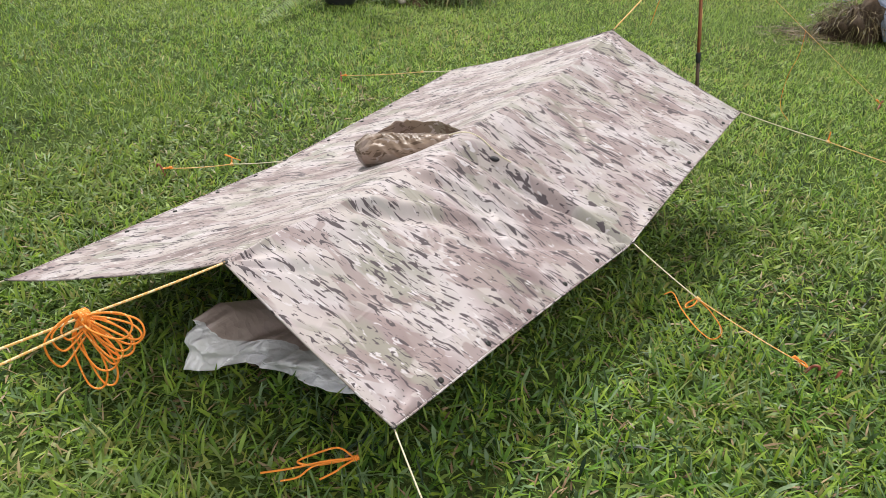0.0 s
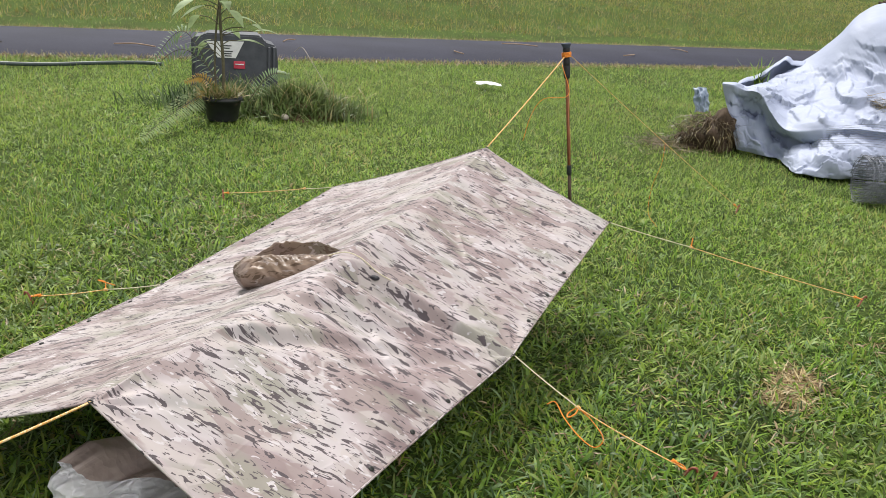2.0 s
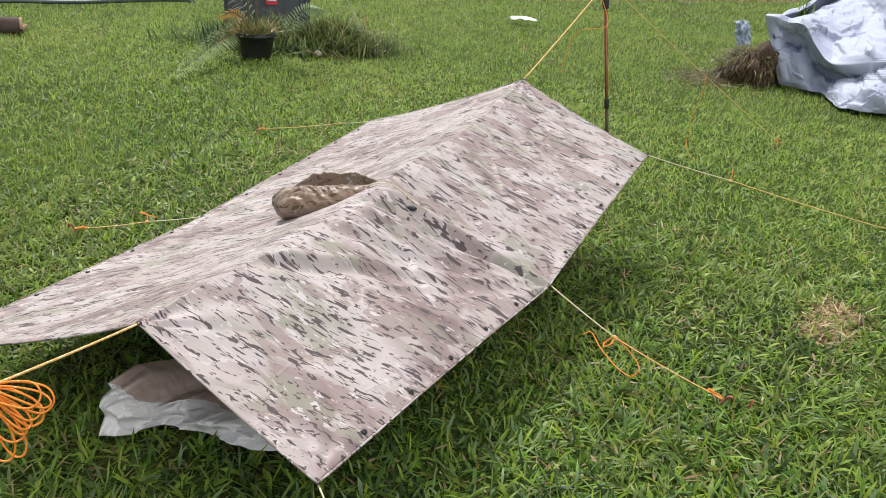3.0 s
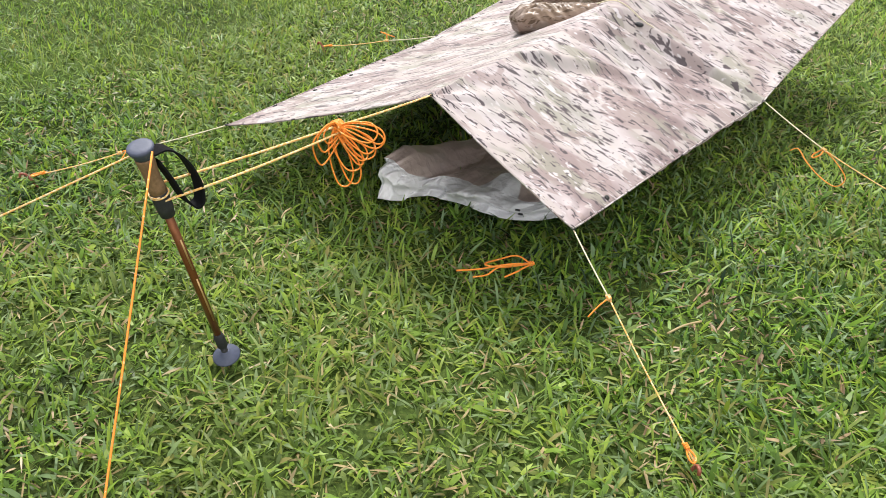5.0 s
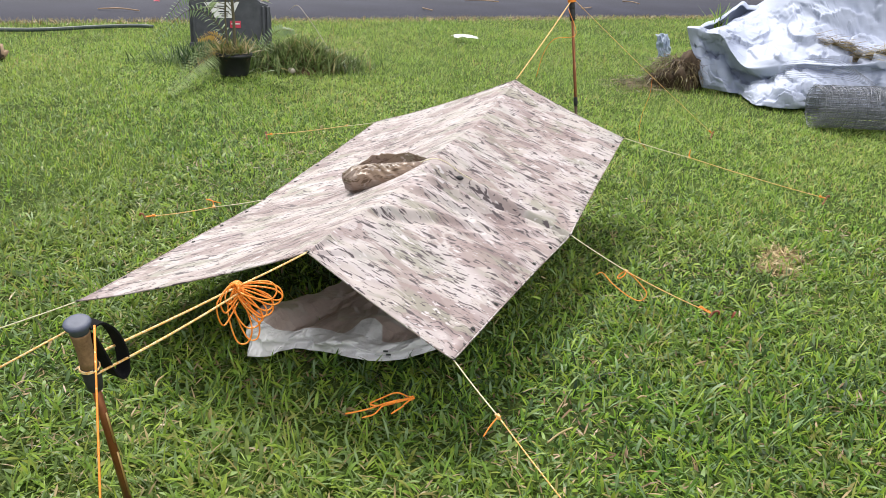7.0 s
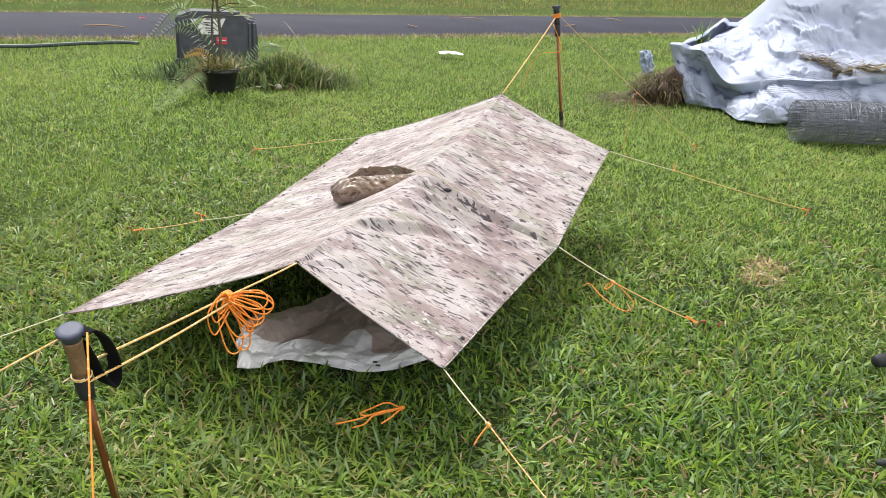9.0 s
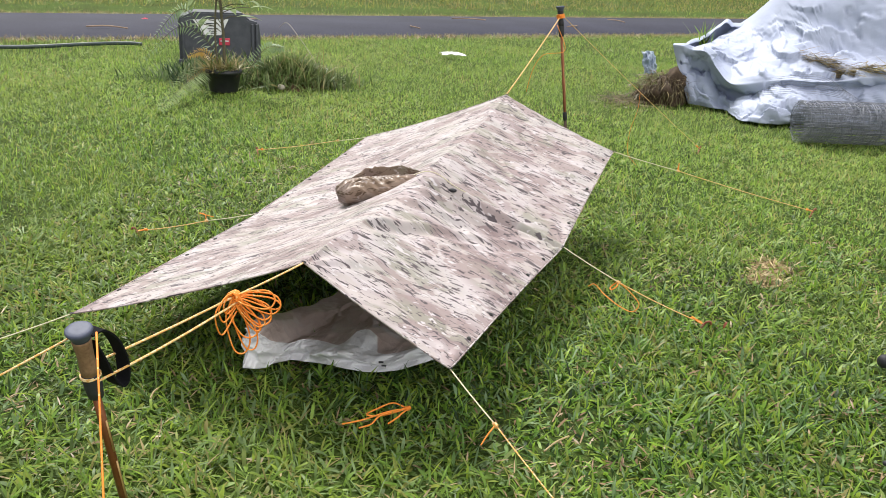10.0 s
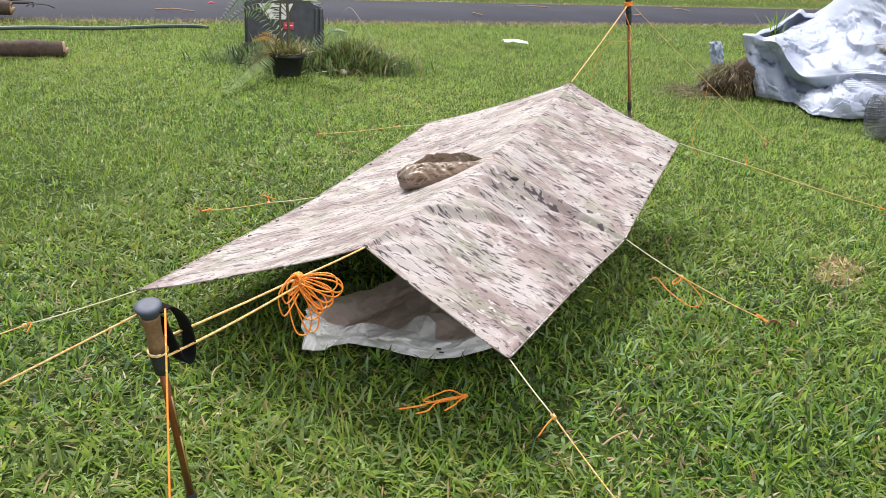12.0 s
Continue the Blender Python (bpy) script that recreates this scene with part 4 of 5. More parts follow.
    sol = m.modifiers.new("thick", "SOLIDIFY")
    sol.thickness = 0.001
    part("strap", boxed(Vector((0.262, 0.425 - 0.3, 0.075)), (0.05, 0.006, 0.016), radians(50), 0.002), WEB, sheet, "short black strap end")
    bars = [(0.150, 0.262, 0.060), (0.158, 0.268, 0.046)]
    for x, y, z in bars:
        part("print_mark", boxed(Vector((x, y - 0.3 - 0.012, z)), (0.016, 0.003, 0.006), radians(20), 0.001), PRINT, sheet)


build_groundsheet()


# ---- beyond the shelter: box, pot and plants ----
def build_box():
    """A dark moulded plastic box standing on its edge behind the plants, its base towards the shelter."""
    at, turn = Vector((-3.95, 5.74, 0)), radians(37)
    b = thing("plastic_box", at, "dark grey moulded plastic box with a white label", "box")
    b.rotation_euler = (0, 0, turn)
    b.scale = (1.13, 1.13, 1.15)
    bm = bmesh.new()
    # the outline seen from the front: sloping shoulders and stepped flanks
    outline = [(-0.36, 0.0), (0.36, 0.0), (0.36, 0.24), (0.345, 0.36), (0.25, 0.385), (0.215, 0.44), (-0.24, 0.44), (-0.28, 0.41), (-0.36, 0.40)]
    fr = [bm.verts.new((x, -0.16, z)) for x, z in outline]
    bk = [bm.verts.new((x * 0.96, 0.24, z * 0.97)) for x, z in outline]
    bm.faces.new(fr)
    bm.faces.new(bk[::-1])
    for i in range(len(outline)):
        j = (i + 1) % len(outline)
        bm.faces.new((fr[i], bk[i], bk[j], fr[j]))
    bmesh.ops.recalc_face_normals(bm, faces=bm.faces)
    bmesh.ops.bevel(bm, geom=list(bm.edges), offset=0.014, segments=2, affect="EDGES")
    part("body", bm, BINPLASTIC, b, smooth=False)
    for x in (0.285, 0.325, -0.325):
        part("rib", boxed((x, -0.168, 0.18), (0.022, 0.03, 0.34), 0, 0.006), BINPLASTIC, b)
    part("rim", boxed((0, -0.17, 0.012), (0.74, 0.03, 0.04), 0, 0.008), BINPLASTIC, b)
    bm = bmesh.new()
    vs = [bm.verts.new(p) for p in ((-0.235, -0.166, 0.375), (0.075, -0.166, 0.385), (0.005, -0.166, 0.245), (-0.145, -0.166, 0.245))]
    f = bm.faces.new(vs[::-1])
    ex = bmesh.ops.extrude_face_region(bm, geom=[f])
    bmesh.ops.translate(bm, verts=[v for v in ex["geom"] if isinstance(v, bmesh.types.BMVert)], vec=(0, -0.003, 0))
    bmesh.ops.recalc_face_normals(bm, faces=bm.faces)
    lab = part("label", bm, WHITE, b, "white paper label with dark print", smooth=False)
    for z, x0, x1 in ((0.345, -0.12, -0.03), (0.325, -0.10, -0.045), (0.30, -0.11, -0.02), (0.28, -0.10, -0.03), (0.262, -0.085, -0.03)):
        part("print_bar", boxed(((x0 + x1) / 2, -0.1705, z), (x1 - x0, 0.003, 0.008), 0, 0), PRINT, lab)
    st = part("sticker", boxed((0.035, -0.168, 0.19), (0.095, 0.006, 0.062), 0, 0.002), REDLAB, b, "red sticker")
    part("print_bar", boxed((0.035, -0.1725, 0.195), (0.075, 0.003, 0.010), 0, 0), WHITE, st)


build_box()


def leaf_mesh(root, tip, width, droop, fold=0.15):
    """A single broad leaf: a lens-shaped strip with a midrib fold."""
    root, tip = Vector(root), Vector(tip)
    d = tip - root
    s = d.cross(Vector((0, 0, 1)))
    s = s.normalized() if s.length > 1e-6 else Vector((1, 0, 0))
    verts, faces = [], []
    n = 9
    for i in range(n + 1):
        t = i / n
        p = root + d * t + Vector((0, 0, -droop * t * t + 0.35 * droop * math.sin(math.pi * t)))
        w = width * math.sin(math.pi * min(0.985, 0.03 + t ** 0.85)) ** 0.8 / 2
        verts += [p - s * w + Vector((0, 0, fold * w)), p, p + s * w + Vector((0, 0, fold * w))]
        if i:
            k = 3 * i
            faces += [(k - 3, k - 2, k + 1, k), (k - 2, k - 1, k + 2, k + 1)]
    return verts, faces


def build_potted_sapling():
    at = Vector((-2.985, 4.29, 0.0))
    rng = random.Random(11)
    p = thing("potted_sapling", at, "young broad-leaved sapling in a black nursery pot", "plant")
    part("pot", lathe([(0.0, 0.115), (0.01, 0.12), (0.155, 0.145), (0.158, 0.157), (0.185, 0.159), (0.188, 0.152), (0.16, 0.138), (0.15, 0.01)], (0, 0, 0), (0, 0, 1), 32), POT, p, "black plastic nursery pot")
    part("soil", lump((0, 0, 0.145), (0.135, 0.135, 0.035), 3.0, 0.2), SOILPOT, p)
    stem = smooth_line([(0.0, 0.02, 0.19), (0.005, 0.01, 0.45), (-0.01, 0.0, 0.75), (-0.02, 0.0, 1.05), (-0.03, 0.01, 1.35)], 6)
    part("stem", tube(stem, [0.014 - 0.006 * i / len(stem) for i in range(len(stem))], 8), STEM, p)
    stem2 = smooth_line([(-0.05, 0.0, 0.19), (-0.07, 0.0, 0.45), (-0.06, 0.02, 0.75), (-0.02, 0.03, 1.0)], 6)
    part("stem", tube(stem2, 0.008, 7), STEM, p)
    view = Vector((0.80, 0.60, 0))
    deep = Vector((0.60, -0.80, 0))
    for k in range(26):
        z = 0.55 + 0.85 * (k / 26) + rng.uniform(-0.03, 0.03)
        a = rng.uniform(0, 2 * math.pi)
        out = (view * math.cos(a) + deep * math.sin(a))
        reach = rng.uniform(0.07, 0.26) if z > 0.68 else rng.uniform(0.06, 0.14)
        root = Vector((-0.02, 0.0, z)) + out * reach
        tip = root + out * rng.uniform(0.12, 0.22) + Vector((0, 0, rng.uniform(-0.10, 0.06)))
        branch = part("twig", tube(smooth_line([Vector((-0.01, 0.0, z - 0.05)), (Vector((-0.01, 0, z - 0.05)) + root) / 2 + Vector((0, 0, 0.02)), root], 4), 0.004, 6), STEM, p)
        part("leaf", leaf_mesh(root, tip, rng.uniform(0.075, 0.105), rng.uniform(0.02, 0.07)), LEAF, branch)
    # weeds in the pot
    r2 = np.random.RandomState(5)
    n = 320
    rad, az = 0.14 * np.sqrt(r2.rand(n)), r2.rand(n) * 6.283
    roots = np.stack([rad * np.cos(az), rad * np.sin(az), np.full(n, 0.15)], 1)
    v, q = blades(roots, r2.uniform(0.08, 0.22, n), r2.uniform(0.006, 0.014, n), r2.rand(n) * 6.283, r2.uniform(0.3, 1.2, n), 3, r2)
    w = array_mesh("weed_tuft", v, q, POTWEED)
    w.parent = p
    tagged(w, "dry and green weeds filling the pot", kind="stuff")


build_potted_sapling()


def build_fern(name_label, root, tip, droop, width, pairs, mat, seed):
    """A fern frond: an arching stalk with two combs of narrow leaflets."""
    rng = random.Random(seed)
    root, tip = Vector(root), Vector(tip)
    f = thing("fern_frond", root, name_label, "fern", "fern fronds")
    tip = tip - root
    mid = tip * 0.5 + Vector((0, 0, droop))
    line = smooth_line([(0, 0, 0), mid, tip], pairs)
    part("stalk", tube(line, [0.004 - 0.003 * i / len(line) for i in range(len(line))], 6), STEM, f)
    for i in range(3, len(line) - 1):
        t = i / len(line)
        d = (line[i + 1] - line[i]).normalized()
        s = d.cross(Vector((0.5, -0.55, 0.67))).normalized()
        w = width * min(1, 0.35 + 3 * t) * max(0.05, 1.03 - t) ** 0.6
        for sign in (-1, 1):
            part("leaflet", leaf_mesh(line[i], line[i] + s * sign * w + d * 0.35 * w + Vector((0, 0, rng.uniform(-0.012, 0.006))), 0.014, 0.008), mat, f)


build_fern("pale green fern frond trailing on the lawn", (-3.14, 4.30, 0.19), (-2.84, 3.19, 0.03), 0.03, 0.14, 20, FERN, 1)
build_fern("arching green fern frond beside the pot", (-3.05, 4.35, 0.22), (-3.62, 4.22, 0.40), 0.34, 0.12, 14, FERN, 2)
build_fern("arching green fern frond beside the pot", (-3.00, 4.40, 0.22), (-3.62, 4.05, 0.22), 0.30, 0.10, 13, FERN, 3)
build_fern("rust-coloured dying fern frond beside the pot", (-3.05, 4.40, 0.10), (-3.25, 4.15, 0.28), 0.12, 0.08, 11, RUST_LEAF, 4)
build_fern("rust-coloured dying fern frond beside the pot", (-3.02, 4.36, 0.10), (-3.17, 4.02, 0.10), 0.10, 0.07, 10, RUST_LEAF, 6)
build_fern("short green fern frond behind the pot", (-2.85, 4.45, 0.15), (-2.62, 4.70, 0.36), 0.10, 0.10, 11, FERN, 7)


def build_weed_mound():
    rs = np.random.RandomState(21)
    n = 6000
    c1, c2 = np.array([-2.70, 4.95]), np.array([-3.35, 4.75])
    pick = rs.rand(n) < 0.72
    cen = np.where(pick[:, None], c1, np.where((rs.rand(n) < 0.86)[:, None], c2, np.array([-3.55, 5.30])))
    axis = np.array([0.80, 0.60])
    per = np.array([-0.60, 0.80])
    a, b = rs.normal(0, 0.24, n), rs.normal(0, 0.15, n)
    xy = cen + a[:, None] * axis + b[:, None] * per
    h = np.where(pick, 0.15, 0.05) * np.exp(-((a / 0.32) ** 2 + (b / 0.25) ** 2))
    roots = np.stack([xy[:, 0], xy[:, 1], h - 0.02], 1)
    v, q = blades(roots, rs.uniform(0.05, 0.19, n) * np.where(pick, 1, 1.25), rs.uniform(0.007, 0.016, n), rs.rand(n) * 6.283, rs.uniform(0.1, 1.2, n), 3, rs)
    tagged(array_mesh("weed_clump", v, q, WEED), "clump of long grey-green weeds beside the pot", "weeds", kind="stuff")
    tagged(part("earth_mound", lump((-2.72, 4.97, 0.0), (0.38, 0.30, 0.13), 8.0, 0.4, 3, radians(37)), EARTH), "low mound of brown earth under weeds", "earth")
    m = 45
    rr = np.stack([-2.55 + 0.35 * rs.normal(0, 0.6, m), 5.0 + 0.3 * rs.normal(0, 0.6, m), np.full(m, 0.06)], 1)
    v, q = blades(rr, rs.uniform(0.25, 0.5, m), rs.uniform(0.003, 0.005, m), rs.rand(m) * 6.283, rs.uniform(0.1, 0.7, m), 4, rs, 1.6)
    tagged(array_mesh("dry_stalks", v, q, DRY), "thin dry stalks over the weed clump", "stalks", kind="stuff")
    tagged(part("pale_stone", lump((-2.60, 4.60, 0.03), (0.035, 0.028, 0.025), 2.0, 0.2), STONE), "small pale stone in the grass", "stone")


build_weed_mound()
vine = part("dry_vine", tube(smooth_line([(-0.55, 0.30, 0.42), (-0.42, 0.22, 0.48), (-0.25, 0.10, 0.40), (-0.05, 0.0, 0.24), (0.08, -0.06, 0.10), (0.12, -0.10, 0.0)], 8), 0.0026, 6), STONE)
vine.location = (-2.62, 5.30, 0.0)
tagged(vine, "thin pale dry vine arching over the weeds", "vine")


# ---- hose and logs at the lawn's edge ----
def build_hose():
    pts = [(-5.17, 6.08, 0.02), (-5.30, 5.96, 0.03), (-5.50, 5.60, 0.035), (-5.82, 5.08, 0.025), (-6.15, 4.66, 0.035), (-6.5, 4.2, 0.03), (-7.0, 3.6, 0.03), (-7.7, 2.9, 0.03)]
    tagged(part("hose", tube(smooth_line(pts, 8), 0.021, 10), HOSE), "thick dark green-black hose lying on the lawn", "hose")


build_hose()


def build_log(a, b, r, seed, label, group="cut logs"):
    a, b = Vector(a), Vector(b)
    g = thing("log", a, label, "log", group)
    d = b - a
    line, rad = [], []
    for k in range(25):
        t = k / 24
        line.append(d * t + Vector((0, 0, 0.012 * noise.noise((t * 3, seed, 0)))))
        rad.append(r * (1 + 0.10 * noise.noise((t * 4, seed, 4))))
    v, f = tube(line, rad, 20, False)
    v = [p + (p - line[i // 20]) * 0.16 * noise.noise((p * 9) + Vector((seed, 0, 0))) for i, p in enumerate(v)]
    part("bark", (v, f), BARK, g)
    for end, sgn in ((line[0], -1), (line[-1], 1)):
        e = d.normalized() * sgn
        part("cut_end", lathe([(-0.02, r * 0.95), (0.004, r * 0.93), (0.008, r * 0.6), (0.004, r * 0.25), (0.006, 0.001)], end, end + e, 20), CUTWOOD, g)


build_log((-4.93, 3.72, 0.062), (-6.0, 2.42, 0.065), 0.068, 1, "short brown log with peeling bark on the grass")
build_log((-6.25, 4.12, 0.05), (-7.4, 3.1, 0.05), 0.055, 2, "thin grey cut branch on the grass")
build_log((-6.98, 5.00, 0.13), (-8.3, 4.0, 0.20), 0.075, 3, "pale weathered cut log on the grass")
build_log((-7.35, 5.25, 0.06), (-8.6, 4.5, 0.08), 0.06, 4, "brown cut log on the grass")
TWIGS = thing("twig_bundle", (-7.0, 5.2, 0.1), "thin bare twigs sticking out of the log pile", "twigs")
for i in range(9):
    rt = random.Random(40 + i)
    e = Vector((rt.uniform(-0.1, 0.45), rt.uniform(-0.2, 0.35), rt.uniform(0.0, 0.28)))
    part("twig", tube(smooth_line([(-0.4, -0.3, 0.05), e * 0.5 + Vector((0, 0, 0.05)), e], 5), 0.006, 6), BARK, TWIGS)


# ---- the covered heap, root ball and wire roll ----
# Lines along the sheet from its loose end to the far side: hem, hollow, overhanging lip, slope, shoulder, crown and rear hem.
HEM_LINE = ((0.82, 6.31, 0.012), (0.87, 6.29, 0.012), (0.94, 6.26, 0.012), (1.07, 6.18, 0.012), (1.15, 6.22, 0.012), (1.215, 5.98, 0.012), (1.30, 5.73, 0.012), (1.45, 5.67, 0.012), (1.61, 5.75, 0.012), (1.85, 5.95, 0.012), (2.6, 6.05, 0.012), (4.4, 6.4, 0.012))
HOLLOW_LINE = ((0.70, 6.38, 0.28), (0.75, 6.40, 0.28), (0.80, 6.52, 0.30), (0.90, 6.54, 0.28), (1.06, 6.44, 0.15), (1.20, 6.33, 0.14), (1.37, 6.19, 0.185), (1.60, 6.10, 0.295), (1.80, 6.10, 0.31), (2.1, 6.15, 0.33), (2.7, 6.25, 0.40), (4.4, 6.6, 0.40))
LIP_LINE = ((0.595, 6.42, 0.53), (0.69, 6.38, 0.53), (0.77, 6.38, 0.505), (0.915, 6.30, 0.50), (1.03, 6.20, 0.375), (1.16, 6.09, 0.275), (1.32, 6.00, 0.285), (1.62, 5.99, 0.362), (1.85, 6.02, 0.37), (2.1, 6.10, 0.39), (2.7, 6.20, 0.48), (4.4, 6.6, 0.50))
SLOPE_LINE = ((0.61, 6.52, 0.515), (0.71, 6.55, 0.51), (0.80, 6.60, 0.50), (0.94, 6.62, 0.54), (1.06, 6.62, 0.58), (1.20, 6.56, 0.57), (1.38, 6.52, 0.57), (1.61, 6.50, 0.63), (1.85, 6.48, 0.60), (2.1, 6.48, 0.58), (2.7, 6.55, 0.68), (4.4, 6.8, 0.8))
SHOULDER_LINE = ((0.66, 6.72, 0.41), (0.73, 6.78, 0.43), (0.80, 6.85, 0.46), (0.90, 6.92, 0.52), (1.02, 7.00, 0.60), (1.13, 7.02, 0.68), (1.25, 7.05, 0.76), (1.42, 7.00, 0.925), (1.56, 6.98, 1.09), (1.80, 6.95, 1.18), (2.6, 6.95, 1.25), (4.4, 7.1, 1.15))
CROWN_LINE = tuple((x + 0.10, 7.10 + 0.75 * min(1.0, max(0.0, x - 0.6)), z - 0.21 * max(0.0, 1.4 - x)) for x, y, z in SHOULDER_LINE)
REAR_LINE = tuple((x + 0.1, 9.3, 0.012) for x, y, z in CROWN_LINE)
HEAP_LINES = [smooth_line(q, 30) for q in (HEM_LINE, HOLLOW_LINE, LIP_LINE, SLOPE_LINE, SHOULDER_LINE, CROWN_LINE, REAR_LINE)]
HEAP_SOFT = [(d, p, 0.020 * a ** 0.8) for d, p, a in fold_set(29, 7, 0.7, 4.0)]


def heap_base(i, t):
    """A place on the sheet before it is crumpled: column i along the lines, t from the hem (0) to the rear (6)."""
    col = [line[i] for line in HEAP_LINES]
    k = min(int(t), 5)
    f = t - k
    if k == 0:
        p = col[0].lerp(col[1], f)
        return p + Vector((0, -0.045, 0.030)) * math.sin(math.pi * f) * min(1.0, max(0.0, (i - 20) / 60))
    if k == 1:
        return col[1].lerp(col[2], f) + Vector((0, 0.020, -0.020)) * math.sin(math.pi * f)
    a, b, c, d = col[max(k - 1, 2)], col[k], col[k + 1], col[min(k + 2, 6)]
    if k == 2:
        a = b + Vector((0, -0.06, -0.015))
    return 0.5 * (2 * b + (c - a) * f + (2 * a - 5 * b + 4 * c - d) * f * f + (3 * b - a - 3 * c + d) * f ** 3)


def heap_place(i, t):
    p = heap_base(i, t)
    n = len(HEAP_LINES[0])
    u, v = heap_base(min(i + 1, n - 1), t) - heap_base(max(i - 1, 0), t), heap_base(i, min(t + 0.03, 6)) - heap_base(i, max(t - 0.03, 0))
    nrm = u.cross(v)
    nrm = nrm.normalized() if nrm.length > 1e-9 else Vector((0, 0, 1))
    loose = 1.0 if t < 3.2 else max(0.07, 1.0 - (t - 3.2) / 0.6)
    loose *= 1 - 0.8 * max(0.0, 1 - abs(t - 2.0) / 0.18)
    smooth_band = min(1.0, 0.2 + i / 50)
    if t < 1:
        loose *= 1.35
    # folds run slantwise, longer than wide
    q = Vector((p.x * 1.0 + p.z * 0.6, p.y * 0.75 - p.x * 0.2, p.z * 1.25))
    q = q + 0.05 * Vector((noise.noise(p * 4), noise.noise(p * 4 + Vector((3, 8, 1))), noise.noise(p * 4 + Vector((9, 2, 6)))))
    h = smooth_band * loose * (0.085 * facet_height(q * 3.3) + 0.025 * facet_height(q * 7.5 + Vector((2, 5, 1))) + 0.006 * facet_height(q * 17 + Vector((4, 1, 7))) - 0.01)
    h += 0.4 * (crumpled(p, HEAP_SOFT, 0.5) - 0.02) * max(0.12, min(1.0, 4.2 - t))
    h += 0.030 * noise.noise(p * 1.6) * min(1.0, t)
    h *= min(1.0, 0.25 + t / 0.12)
    q = p + nrm * h
    if t < 0.5:
        q.y += 0.05 * noise.noise((p.x * 9, 3, 0)) * (1 - 2 * t)
    q.z = max(q.z, 0.008 + 0.02 * max(0.0, noise.noise(p * 11)))
    return q


def heap_surface(x, t):
    """The place on the sheet in row t whose base lies at x."""
    row = min(range(len(HEAP_LINES[0])), key=lambda i: abs(heap_base(i, t).x - x))
    return heap_place(row, t)


def build_heap():
    heap = thing("covered_heap", (1.5, 6.6, 0), "heap draped with a crumpled silver-grey tarpaulin", "tarpaulin")
    o = Vector((1.5, 6.6, 0))
    ts = [k / 60 for k in range(60)] + [1 + k / 26 for k in range(26)] + [2 + k / 62 for k in range(62)] + [3 + k / 36 for k in range(36)] + [4 + k / 14 for k in range(14)] + [5 + k / 10 for k in range(11)]
    cols = len(HEAP_LINES[0])
    verts, faces = [], []
    for i in range(cols):
        verts += [heap_place(i, t) - o for t in ts]
    w = len(ts)
    for i in range(cols - 1):
        for j in range(w - 1):
            k = i * w + j
            faces.append((k, k + w, k + w + 1, k + 1))
    m = part("tarpaulin", (verts, faces), TARP, heap)
    m.modifiers.new("thick", "SOLIDIFY").thickness = 0.003
    # a stiff turned-up edge behind the loose end: it rises from the shoulder and leans forward over a dark gap
    edge = smooth_line([(0.66, 6.72, 0.47), (0.72, 6.80, 0.545), (0.80, 6.86, 0.575), (0.88, 6.92, 0.625), (0.97, 6.97, 0.71), (1.045, 7.00, 0.768), (1.10, 7.00, 0.735), (1.20, 7.02, 0.735)], 8)
    verts, faces, n = [], [], 12
    for i, e in enumerate(edge):
        s = i / (len(edge) - 1)
        for j in range(n + 1):
            t = j / n
            rise = math.sin(math.pi / 2 * min(1, t * 1.35))
            p = e + Vector((0.02 * (1 - t), 0.16 * (1 - t) ** 1.5 - 0.055 * max(0.0, t - 0.7) / 0.3, -0.22 * (1 - rise) - 0.035 * max(0.0, t - 0.75) / 0.25))
            p += Vector((0, 1, 0.5)) * 0.015 * noise.noise((s * 14, t * 3, 2))
            verts.append(p - o)
    for i in range(len(edge) - 1):
        for j in range(n):
            k = i * (n + 1) + j
            faces.append((k, k + n + 1, k + n + 2, k + 1))
    fl = part("folded_flap", (verts, faces), TARP, heap, "folded edge of the tarpaulin standing up")
    fl.modifiers.new("thick", "SOLIDIFY").thickness = 0.003


build_heap()


